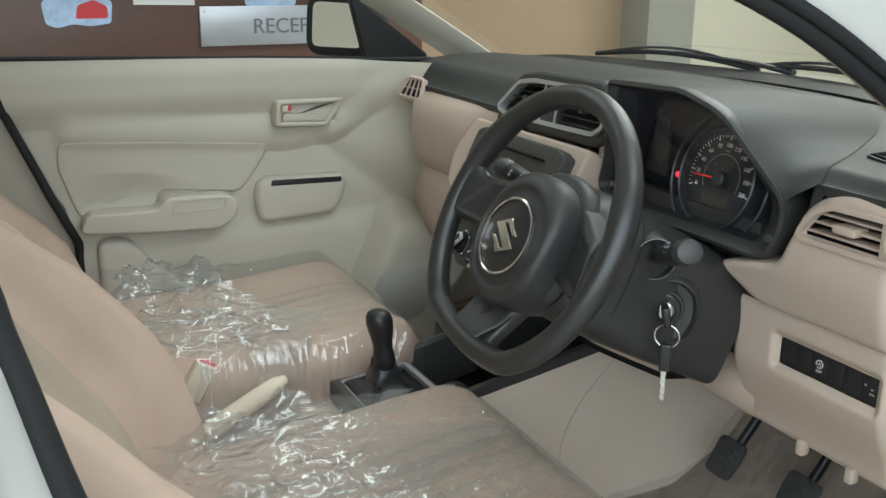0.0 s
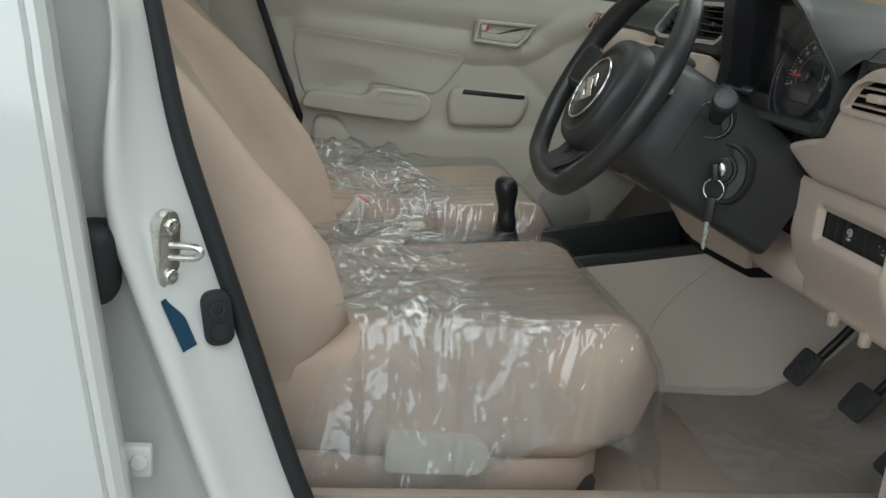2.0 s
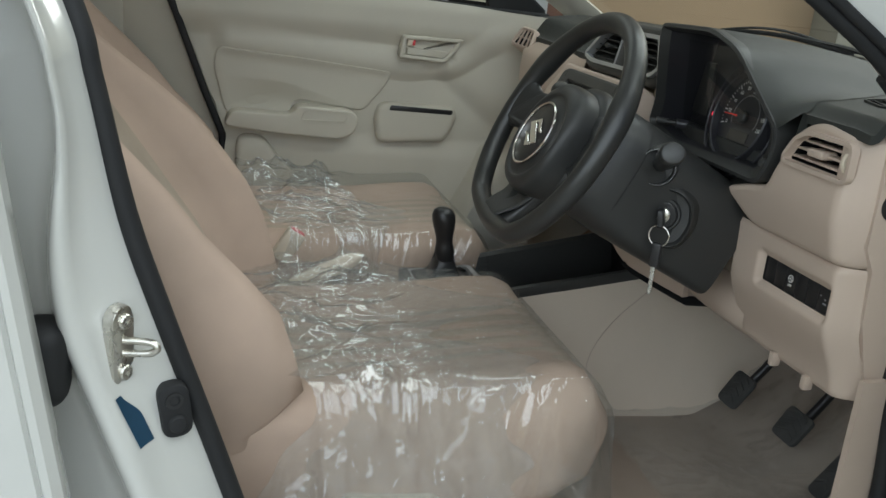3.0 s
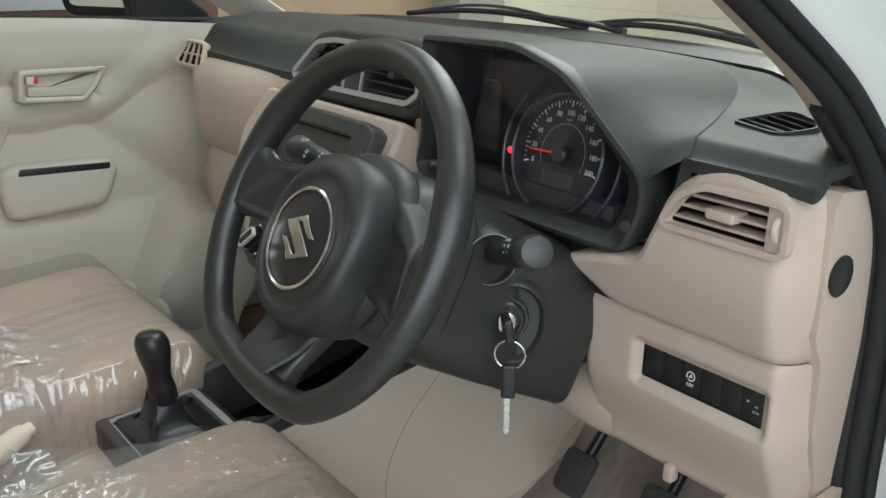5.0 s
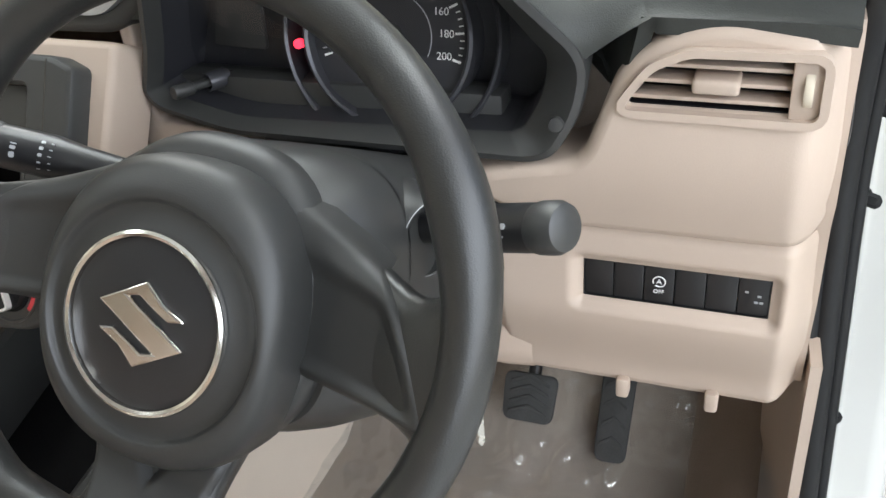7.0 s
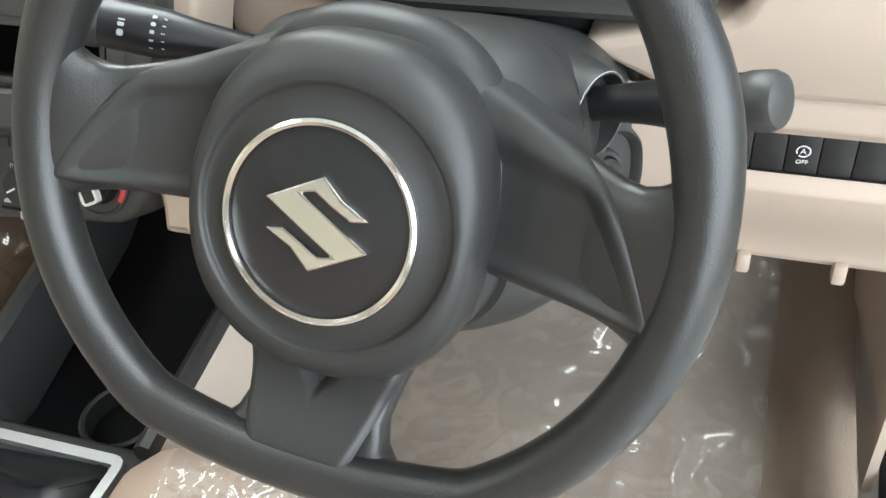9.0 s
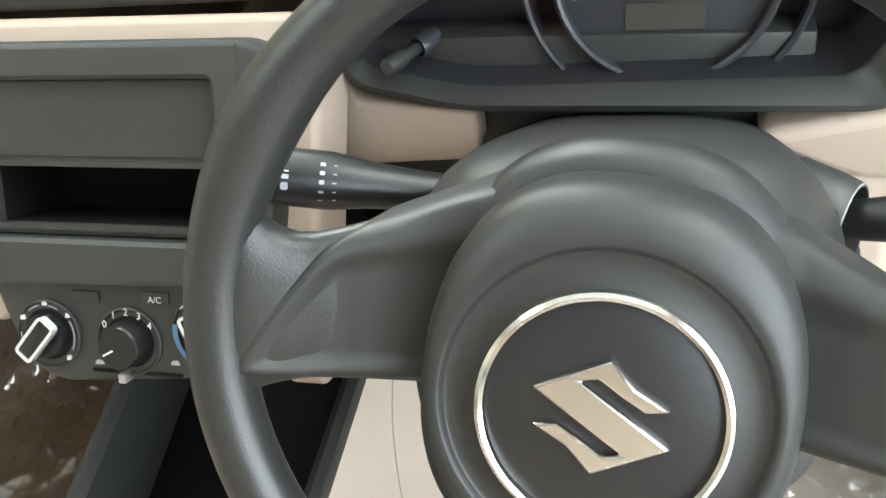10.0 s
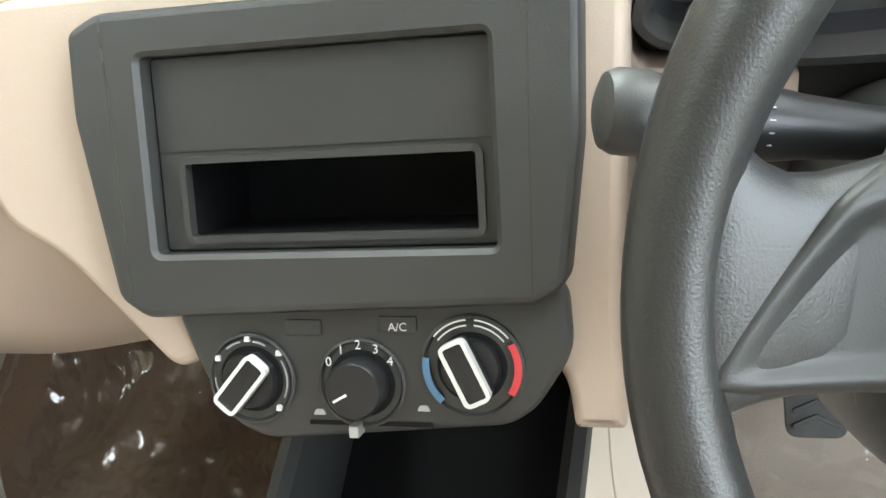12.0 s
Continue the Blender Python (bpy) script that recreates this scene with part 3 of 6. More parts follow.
blade = prism([(0, -0.0035, -0.034), (0, 0.0035, -0.034), (0, 0.0032, -0.044), (0, 0.0024, -0.047), (0, 0.0033, -0.051), (0, 0.0022, -0.055), (0, 0.0032, -0.060), (0, 0.002, -0.066), (0, 0.0028, -0.071), (0, 0.0, -0.078), (0, -0.0034, -0.073)], (0.0022, 0, 0), 0.0004, 1)
part("key_blade", moved(blade, Matrix.Translation(kt) @ pose(-0.001, 0, 0, 0, 0, 45)), STEEL, keys, "steel key blade")

# ---- dashboard ----
dash = thing("dashboard", (0.45, 0.0, 0.6), "two-tone dashboard, dark top pad over beige panels", "dashboard")


def ws_x(y):
    """Where the windscreen's foot runs."""
    return 0.86 - 0.75 * abs(y) ** 2.2


def pad_z(x, y):
    s = (x - 0.30) / (ws_x(y) - 0.30)
    edge = 0.938 + 0.009 * smooth(-0.2, -0.6, y) + 0.004 * smooth(0.2, 0.5, y)
    right = smooth(-0.36, -0.53, y)
    return edge + (0.046 - 0.030 * right) * smooth(0.0, 0.10 - 0.02 * right, s) + (0.012 - 0.008 * right) * smooth(0.1, 0.45, s) - 0.030 * (1 - 0.7 * right) * smooth(0.6, 1.0, s) - 0.02 * smooth(0.55, 0.72, y) - 0.003 * smooth(-0.70, -0.74, y)


def crease_x(y):
    """How far back the hood's shoulder reaches over the pad."""
    row = ((-0.588, 0.298), (-0.535, 0.41), (-0.465, 0.54), (-0.38, 0.59), (-0.32, 0.585), (-0.218, 0.53), (-0.204, 0.50), (-0.198, 0.29))
    for (a, p), (b, q) in zip(row, row[1:]):
        if a <= y <= b:
            return p + (q - p) * (y - a) / (b - a)
    return 0.0


def pad_point(s, y):
    x0 = 0.296 + 0.129 * max(0.0, min(1.0, (y + 0.580) / 0.075)) * smooth(-0.196, -0.202, y)
    x = x0 + (ws_x(y) - x0) * s
    return Vector((x, y, pad_z(x, y) - 0.060 * smooth(0.0, 0.014, crease_x(y) - x)))


SV = [0, 0.01, 0.02, 0.035, 0.05, 0.07, 0.09, 0.12, 0.16, 0.2, 0.24, 0.28, 0.32, 0.36, 0.4, 0.45, 0.5, 0.6, 0.7, 0.8, 0.9, 1.0]
part("top_pad", sheet(lambda y, s: pad_point(s, y), lin(-0.735, 0.66, 130), SV, 0.012), PAD, dash, "dark grained top pad", sharp=60)
part("pad_groove", sheet(lambda y, s: pad_point(0.66 + s * 0.022, y) + Vector((0, 0, 0.0012)), lin(-0.40, 0.50, 50), [0, 0.5, 1]), BLACK, dash)
part("screen_foot_strip", sheet(lambda y, s: Vector((ws_x(y) - 0.02 + 0.06 * s, y, pad_z(ws_x(y) - 0.02, y) + 0.006 + 0.012 * s)), lin(-0.69, 0.66, 50), [0, 0.5, 1], 0.006), BLACK, dash)


def beige_ring(y):
    """The beige dashboard's section at y, from under the pad down to its lower edge."""
    p = smooth(0.16, 0.34, y)
    d = smooth(-0.16, -0.40, y)
    end = smooth(0.46, 0.62, y)
    z0 = 0.940 + 0.010 * d
    low = 0.60 - 0.015 * d
    front = 0.292 - 0.035 * p * (1 - end)
    pts = [(0.40, z0 - 0.004), (0.312, z0), (0.300, z0 - 0.006), (front + 0.004, z0 - 0.03), (front, z0 - 0.07), (front + 0.002 - 0.004 * d, 0.82), (front + 0.012, 0.785),
           (front + 0.030, 0.768), (front + 0.022, 0.755), (front + 0.022, 0.70), (front + 0.036, 0.64), (front + 0.052, low), (front + 0.064, low - 0.004), (front + 0.12, low + 0.03), (0.46, low + 0.15)]
    return [Vector((x + 0.05 * end * (z > 0.7), y, z)) for x, z in pts]


# passenger side
part("passenger_panel", loft([beige_ring(y) for y in lin(0.17, 0.585, 22)], caps=False, closed=False), BEIGE, dash, sharp=70)
# driver side: the bulged vent panel and the knee panel under it
UNDER = ((0.345, 0.66), (0.332, 0.632), (0.331, 0.61), (0.334, 0.592), (0.341, 0.583), (0.352, 0.580), (0.412, 0.60), (0.472, 0.70))
part("under_column_panel", loft([[Vector((x + k, y, z - k * 0.35)) for x, z in UNDER] for y, k in ((-0.500, 0.004), (-0.476, -0.002), (-0.43, 0.0), (-0.37, 0.004), (-0.32, 0.012), (-0.285, 0.024))], caps=False, closed=False), BEIGE, dash, sharp=50)
# the centre panel's foot, which turns under the column to meet it
foot_top = spline([(0.212, -0.168, 0.705), (0.250, -0.185, 0.668), (0.300, -0.215, 0.650), (0.350, -0.290, 0.640)], 20)
foot_low = spline([(0.210, -0.136, 0.698), (0.262, -0.146, 0.626), (0.283, -0.149, 0.597), (0.303, -0.156, 0.578), (0.330, -0.200, 0.566), (0.362, -0.268, 0.556)], 20)
part("panel_foot", loft([[p, p.lerp(q, 0.5) + Vector((-0.003, -0.004, 0)), q, q + Vector((0.010, -0.002, 0.002)), p + Vector((0.010, -0.002, 0.002))] for p, q in zip(foot_top, foot_low)]), BEIGE, dash, "beige foot of the centre panel under the column", sharp=50)
# a near-black tube stands in for the shade below the panel foot
part("foot_shade", tube([p + Vector((0.012, 0.004, -0.008)) for p in foot_low[8:]] + [Vector((0.395, -0.300, 0.560))], 0.009, 10), SHADE_BLACK, dash, "black tube put in as the shade under the panel foot")
# the vent panel is a shaped slab with an opening for the vent
FACE = axes(Vector((0.292, 0, 0)), Vector((0, -1, 0)), Vector((0, 0, 1)), Vector((-1, 0, 0)))
vo = outline([(0.440, 0.808), (0.500, 0.772), (0.520, 0.766), (0.728, 0.768), (0.7365, 0.785), (0.7365, 0.922), (0.720, 0.938), (0.650, 0.947), (0.615, 0.938), (0.580, 0.912), (0.566, 0.870), (0.554, 0.836), (0.500, 0.826)], 0.018, 4)
hole = outline([(0.585, 0.8825), (0.606, 0.912), (0.630, 0.923), (0.716, 0.924), (0.716, 0.8825)], 0.007, 4)


vp = slab_with_hole(vo, hole, FACE, -0.06, 0.0, 0.010)
for co, no in [((0, 0, z), (0, 0, 1)) for z in lin(0.771, 0.866, 14)] + [((0, y, 0), (0, 1, 0)) for y in lin(-0.733, -0.694, 9)] + [((0, y, 0), (0, 1, 0)) for y in lin(-0.55, -0.46, 6)]:
    bmesh.ops.bisect_plane(vp, geom=vp.verts[:] + vp.edges[:] + vp.faces[:], plane_co=co, plane_no=no)
for v in vp.verts:
    if v.co.x < 0.33:
        v.co.x += 0.011 * smooth(0.825, 0.762, v.co.z) ** 2 + 0.034 * smooth(-0.700, -0.737, v.co.y) ** 2 - 0.006 * smooth(0.90, 0.85, v.co.z) * smooth(0.79, 0.84, v.co.z)
part("vent_panel", vp, BEIGE, dash, sharp=60)
def knee_point(y, z):
    """The knee panel: gently curved below, its end turned back, chamfered in to the switches."""
    dy, dz = max(-0.703 - y, y + 0.552, 0.0), max(0.694 - z, z - 0.731, 0.0)
    edge = min(-0.474 - y, z - 0.581, 0.768 - z)
    x = 0.308 + 0.034 * smooth(0.69, 0.585, z) + 0.040 * smooth(-0.706, -0.7375, y) ** 2
    x += 0.009 * smooth(0.012, 0.0, math.hypot(dy, dz)) + 0.005 * smooth(0.010, 0.0, edge) ** 2
    return Vector((x, y, z))


kp = sheet(knee_point, sorted(lin(-0.7362, -0.474, 80) + [-0.703, -0.552]), sorted(lin(0.581, 0.768, 56) + [0.694, 0.731]))
bmesh.ops.delete(kp, geom=[f for f in kp.faces if -0.703 < f.calc_center_median().y < -0.552 and 0.694 < f.calc_center_median().z < 0.731], context="FACES")
bmesh.ops.recalc_face_normals(kp, faces=kp.faces)
bmesh.ops.solidify(kp, geom=kp.faces[:], thickness=0.012)
part("knee_panel", kp, BEIGE, dash, sharp=60)
# driver's side vent
vent = thing("air_vent", (0.31, -0.65, 0.90), "beige slatted side air vent with a thumb wheel", "air vent")
# shade in the duct is put in as a near-black well and inner ring
part("vent_well", plate(offset(hole, 0.002), FACE, -0.075, -0.028, 0), SHADE_BLACK, vent, "duct behind the slats, blackened for its shade")
part("vent_rim", ring_plate(offset(hole, 0.0065), offset(hole, 0.0005), FACE, -0.004, 0.0075), BEIGE, vent)
part("duct_shade", ring_plate(offset(hole, -0.0004), offset(hole, -0.0014), FACE, -0.040, -0.005), SHADE_BLACK, vent)
for z, y0, y1 in ((0.9135, 0.609, 0.698), (0.9015, 0.597, 0.698), (0.8890, 0.590, 0.698)):
    part("slat", box(0.2955, 0.316, -y1, -y0, z - 0.0017, z + 0.0017, 0.0012), BEIGE, vent)
part("slat_tab", box(0.286, 0.312, -0.664, -0.632, 0.8965, 0.9075, 0.003, 3), BEIGE, vent)
part("wheel_plate", box(0.2895, 0.32, -0.717, -0.697, 0.8815, 0.925, 0.001), BEIGE, vent)
part("thumb_wheel", turned([(0.0165, -0.003), (0.017, -0.002), (0.017, 0.002), (0.0165, 0.003)], axes(Vector((0.3015, -0.708, 0.903)), Vector((1, 0, 0)), Vector((0, 0, 1)), Vector((0, -1, 0))), 40), CREAM, vent)
# switch strip
sw = thing("switch_strip", (0.31, -0.63, 0.71), "row of black dashboard switch blanks with one marked button", "switch panel")
part("strip_frame", ring_plate(outline([(0.5515, 0.6935), (0.7035, 0.6935), (0.7035, 0.7315), (0.5515, 0.7315)], 0.004), outline([(0.5525, 0.6945), (0.7025, 0.6945), (0.7025, 0.7305), (0.5525, 0.7305)], 0.003), axes(Vector((0.316, 0, 0)), Vector((0, -1, 0)), Vector((0, 0, 1)), Vector((-1, 0, 0))), -0.02, -0.001), BLACK, sw)
for k in range(6):
    y0 = 0.5525 + k * 0.0251
    b = part("switch", box(0.3185, 0.345, -(y0 + 0.0246), -y0, 0.6945, 0.7295, 0.0012), BLACK, sw)
    fm = axes(Vector((0.3182, -(y0 + 0.0123), 0.712)), Vector((0, -1, 0)), Vector((0, 0, 1)), Vector((-1, 0, 0)))
    if k == 2:
        part("mark", moved(tube([Vector((0.005 * math.cos(a), 0.004 + 0.005 * math.sin(a), 0.0003)) for a in lin(-2.2, 3.6, 20)], 0.0006, 5), fm), WHITE, b)
        part("mark", words("A", 0.007, fm @ pose(0, 0.0038, 0.0003)), WHITE, b)
        part("mark", words("OFF", 0.0052, fm @ pose(0, -0.006, 0.0003)), WHITE, b)
    if k == 5:
        for du, dv in ((-0.006, 0.005), (0.004, 0.002), (0.002, -0.004), (0.006, -0.004)):
            part("mark", plate([(du - 0.0015, dv - 0.001), (du + 0.0015, dv - 0.001), (du + 0.0015, dv + 0.001), (du - 0.0015, dv + 0.001)], fm, 0, 0.0004, 0), GREY, b)
for y in (-0.585, -0.665):
    part("clip", box(0.335, 0.350, y - 0.006, y + 0.006, 0.568, 0.590, 0.003), BEIGE, dash)
part("end_cap", loft([[Vector((x, y, z)) for x, z in ((0.380, 0.585), (0.425, 0.585), (0.44, 0.70), (0.43, 0.93), (0.335, 0.938), (0.326, 0.925), (0.326, 0.80), (0.342, 0.77), (0.346, 0.70))] for y in (-0.715, -0.7275, -0.7395)]), BEIGE, dash)
part("fuse_cover", turned([(0.020, -0.002), (0.020, 0.0012), (0.018, 0.002), (0.002, 0.002)], facing((0.352, -0.7395, 0.857), (0, -1, 0))), BLACK, dash, "round black plug")
# small defroster vent in the pad
dm = axes(Vector((0.428, -0.612, 0.9655)), Vector((-0.38, -0.92, -0.02)).normalized(), Vector((0.92, -0.38, 0.10)).normalized(), Vector((-0.09, -0.02, 1)).normalized())
dv = thing("demister_vent", (0.425, -0.615, 0.958), "small black demister grille in the dash pad", "air vent")
go = outline([(-0.032, -0.034), (0.032, -0.029), (0.038, -0.018), (0.038, 0.012), (0.024, 0.027), (-0.024, 0.036), (-0.036, 0.027)], 0.008)
part("vent_frame", ring_plate(offset(go, 0.003), go, dm, -0.01, 0.0065), PAD, dv)
part("vent_well", plate(go, dm, -0.006, 0.0012, 0), SHADE_BLACK, dv)
for k in range(4):
    part("slat", moved(box(-0.033, 0.035 - 0.003 * k, -0.024 + k * 0.0145, -0.0215 + k * 0.0145, -0.004, 0.0058, 0.0005, 1), dm), SHADE_BLACK, dv)
# passenger's side vent
pv = thing("air_vent", (0.27, 0.49, 0.92), "beige side air vent at the passenger's end of the dash", "air vent")
pm = facing((0.272, 0.503, 0.937), (-0.72, -0.58, 0.38)) @ pose(0, 0, 0, 0, 0, -8)
vh = outline([(-0.026, -0.018), (0.022, -0.020), (0.018, 0.019), (-0.014, 0.019)], 0.004)
part("vent_housing", slab_with_hole(offset(vh, 0.008), vh, pm, -0.05, 0.002, 0.006), BEIGE, pv, sharp=60)
part("vent_well", plate(offset(vh, 0.002), pm, -0.04, -0.007, 0), SHADE_BLACK, pv)
for k in range(3):
    part("slat", moved(box(-0.0120 + 0.0115 * k, -0.0100 + 0.0115 * k, -0.020, 0.020, -0.008, 0.0005, 0.001, 1), pm @ pose(0, 0, 0, 0, 0, -7 + 5 * k)), BEIGE, pv)
part("slat", moved(box(-0.024, 0.020, -0.0015, 0.0015, -0.008, -0.003, 0.001, 1), pm), BEIGE, pv)

# ---- instrument cluster ----
clus = thing("instrument_cluster", (0.32, -0.37, 0.93), "dark instrument cluster under an angular hood", "instrument cluster")
CM = axes(Vector((0.290, 0, 0)), Vector((0, -1, 0)), Vector((0, 0, 1)), Vector((-1, 0, 0)))
co = [(0.220, 1.032), (0.385, 1.037), (0.470, 1.015), (0.560, 0.918), (0.552, 0.872), (0.533, 0.838), (0.515, 0.831), (0.250, 0.831), (0.180, 0.848), (0.168, 0.862), (0.178, 0.892), (0.214, 0.990)]
ci = outline(co, [0.012, 0.02, 0.03, 0.02, 0.02, 0.01, 0.01, 0.02, 0.012, 0.012, 0.02, 0.02], 4)


def hood_ring(d, grow, lift):
    """The hood's outline, d behind the front edge."""
    out = []
    for q, p in zip(ci, offset(ci, grow)):
        if grow < -0.008:
            p = p + (Vector((0.385, 0.92)) - p).normalized() * 0.020 * smooth(0.46, 0.54, q[0])
        top = smooth(0.88, 1.02, p[1])
        out.append(Vector((0.290 + d - 0.030 * top * (1 if d < 0.02 else 0.2), -p[0], p[1] + lift * top)))
    return out


part("hood_lining", loft([hood_ring(0.10, -0.02, 0), hood_ring(0.04, -0.012, 0), hood_ring(0.0115, -0.0095, 0)], caps=False), CLUSTER, clus, "black hood lining", sharp=45)
part("hood", loft([hood_ring(0.014, -0.0105, 0), hood_ring(0.010, -0.009, 0), hood_ring(-0.002, -0.0045, 0), hood_ring(0.0, 0.001, 0), hood_ring(0.008, 0.002, 0), hood_ring(0.05, -0.004, -0.003), hood_ring(0.12, -0.016, -0.014), hood_ring(0.2, -0.03, -0.045)], caps=False), DARK, clus, sharp=45)
edge_ = hood_ring(0.002, 0.0016, 0)
left_ = [p for p in edge_[len(edge_) // 2:] if p.z > 0.955 and p.y > -0.30]
over_ = []
for p in edge_:
    if p.z < 0.908:
        break
    over_.append(p)
run = left_ + over_
lens_ = [0.0]
for p, q in zip(run, run[1:]):
    lens_.append(lens_[-1] + (q - p).length)
TOPS = []
for g in lin(0.0, lens_[-1] * 0.9999, 90):
    i = max(j for j in range(len(run) - 1) if lens_[j] <= g)
    TOPS.append(run[i].lerp(run[i + 1], (g - lens_[i]) / max(1e-9, lens_[i + 1] - lens_[i])))
CREASE = [Vector((p.x, p.y, pad_z(p.x, p.y) + 0.0012)) for p in (Vector((0.40, -0.385, 0)) + 1.07 * (q - Vector((0.40, -0.385, 0))) for q in spline([(0.45, -0.190, 0), (0.47, -0.196, 0), (0.50, -0.204, 0), (0.53, -0.218, 0), (0.56, -0.26, 0), (0.585, -0.32, 0), (0.59, -0.38, 0), (0.575, -0.43, 0), (0.54, -0.465, 0), (0.48, -0.498, 0), (0.41, -0.535, 0), (0.345, -0.566, 0), (0.298, -0.588, 0)], 90))]


def shoulder(k, v):
    """The pad's swelling from the hood's edge back and outwards to a crease on the dash."""
    p = TOPS[k].lerp(CREASE[k], v)
    p.z += 0.012 * math.sin(math.pi * v) * (1 - 0.9 * k / 89)
    return p


part("hood_back", sheet(shoulder, list(range(90)), lin(0, 1, 16)), PAD, clus, "dash-coloured back of the hood", sharp=80)
part("dial_board", plate(offset(ci, -0.015), axes(Vector((0.362, 0, 0)), Vector((0, -1, 0)), Vector((0, 0, 1)), Vector((-1, 0, 0))), -0.01, 0.0, 0), CLUSTER, clus)
DM = facing((0.342, -0.385, 0.906), (-0.97, 0, 0.22))
for r0, r1, h in ((0.0745, 0.0700, 0.012), (0.0965, 0.0925, 0.006)):
    part("dial_bezel", turned([(r1, -0.02), (r0, -0.02), (r0, h - 0.002), ((r0 + r1) / 2, h), (r1, h - 0.002), (r1, -0.02)], DM, 64, caps=False), SATIN, clus)
part("dial_face", turned([(0.0705, -0.004), (0.0705, -0.002), (0.002, -0.002)], DM, 64), CLUSTER, clus)
for k in range(41):
    a = radians(180 + 17 - k * 5.35)
    long_ = 0.0075 if k % 4 == 0 else 0.0035
    part("tick", moved(box(0.0635 - long_, 0.0635, -0.0005 - 0.0004 * (k % 4 == 0), 0.0005 + 0.0004 * (k % 4 == 0), -0.0022, -0.0014, 0), DM @ pose(0, 0, 0, 0, 0, math.degrees(a))), WHITE, clus)
for k in range(11):
    a = radians(180 + 17 - k * 21.4)
    part("number", words(str(20 * k), 0.0088, DM @ pose(0.0485 * math.cos(a), 0.0485 * math.sin(a), -0.0016)), WHITE, clus)
part("number", words("km/h", 0.0042, DM @ pose(0, 0.0405, -0.0016)), GREY, clus)
part("inner_arc", moved(tube([Vector((0.0355 * math.cos(a), 0.0355 * math.sin(a), -0.0016)) for a in lin(radians(-25), radians(205), 40)], 0.0005, 5), DM), GREY, clus)
part("needle", moved(prism([(-0.008, -0.0016, 0.003), (0.052, -0.0006, 0.003), (0.052, 0.0006, 0.003), (-0.008, 0.0016, 0.003)], (0, 0, 0.0012), 0), DM @ pose(0, 0, 0, 0, 0, 182)), NEEDLE, clus, "lit red needle at zero")
part("needle_cap", turned([(0.011, -0.001), (0.011, 0.006), (0.009, 0.008), (0.002, 0.008)], DM, 24), DARK, clus)
part("trip_display", plate(outline([(-0.026, -0.040), (0.026, -0.040), (0.026, -0.022), (-0.026, -0.022)], 0.002), DM, -0.003, -0.0005, 0), SCREEN, clus, "unlit grey trip display")
part("warning_lamp", turned([(0.0042, -0.002), (0.0042, 0.004), (0.002, 0.0045)], DM @ pose(-0.083, -0.010, 0), 12), RED_GLOW, clus, "lit red warning lamp")
part("side_display", plate(outline([(0.212, 0.888), (0.265, 0.885), (0.265, 0.975), (0.235, 0.975)], 0.006), CM, -0.062, -0.056, 0.001), DARK, clus)
for p, d in (((0.319, -0.5345, 0.858), (-1, -0.06, 0.22)), ((0.319, -0.2158, 0.8637), (-1, 0.42, 0.06))):
    stem = part("reset_knob", turned([(0.0042, -0.03), (0.0042, 0.015), (0.0060, 0.0165), (0.0062, 0.033), (0.0054, 0.035), (0.001, 0.0355)], facing(p, d), 20), DARK, clus)
    part("collar", turned([(0.0085, -0.02), (0.0085, 0.0), (0.0078, 0.001), (0.0064, 0.0), (0.0060, -0.02)], facing(p, d), 24), SATIN, stem)
lens = part("cluster_lens", sheet(lambda a, b: Vector((0.350 - 0.040 * b, -(0.19 + 0.34 * a), 0.855 + 0.155 * b - 0.04 * smooth(0.75, 1.0, a) * b)), lin(0, 1, 8), lin(0, 1, 6)), LENS, clus, "clear curved cover over the dials")
lens.visible_shadow = False

# ---- centre vents, fascia and climate panel ----
cv = thing("centre_vents", (0.31, 0.0, 0.96), "pair of dark central air vents in a silver frame", "air vent")
hexo = [(-0.158, 0.944), (-0.152, 0.934), (-0.120, 0.926), (0.150, 0.930), (0.172, 0.946), (0.172, 0.958), (0.140, 1.006), (-0.050, 1.004), (-0.100, 0.996)]
ho = outline(hexo, 0.012, 4)
VM = facing((0.298, 0, 0.965), (-0.95, 0, 0.2)) @ pose(0, -0.965, 0)
part("vent_housing", slab_with_hole(offset(ho, 0.016), offset(ho, -0.002), VM, -0.08, -0.001, 0.008), DARK, cv)
part("vent_frame", ring_plate(ho, offset(ho, -0.0075), VM, -0.012, 0.006), SILVER, cv, "silver painted frame")
part("vent_well", plate(offset(ho, -0.007), VM, -0.05, -0.035, 0), SHADE_BLACK, cv)
for x0, x1 in ((-0.140, -0.022), (0.032, 0.158)):
    for k in range(5):
        z = 0.941 + k * 0.0125
        trim_ = 0.028 * (k / 4)
        a, b = (x0 + trim_ * (x0 < 0), x1 - trim_ * (x1 > 0.1))
        part("slat", moved(box(a, b, z - 0.0012, z + 0.0012, -0.03, -0.004, 0.0005, 1), VM), BLACK, cv)
    part("slat_tab", moved(box((x0 + x1) / 2 - 0.006, (x0 + x1) / 2 + 0.006, 0.962, 0.971, -0.02, -0.001, 0.001), VM), DARK, cv)
part("divider", moved(box(-0.022, 0.032, 0.932, 1.000, -0.03, -0.002, 0.003), VM), DARK, cv)
for u in (-0.018, 0.028):
    part("divider_trim", moved(box(u - 0.0018, u + 0.0018, 0.934, 0.999, -0.01, 0.001, 0.0006, 1), VM), SILVER, cv)
part("hazard_button", moved(box(-0.010, 0.020, 0.972, 0.994, -0.01, 0.001, 0.003), VM), BLACK, cv, "black hazard button")
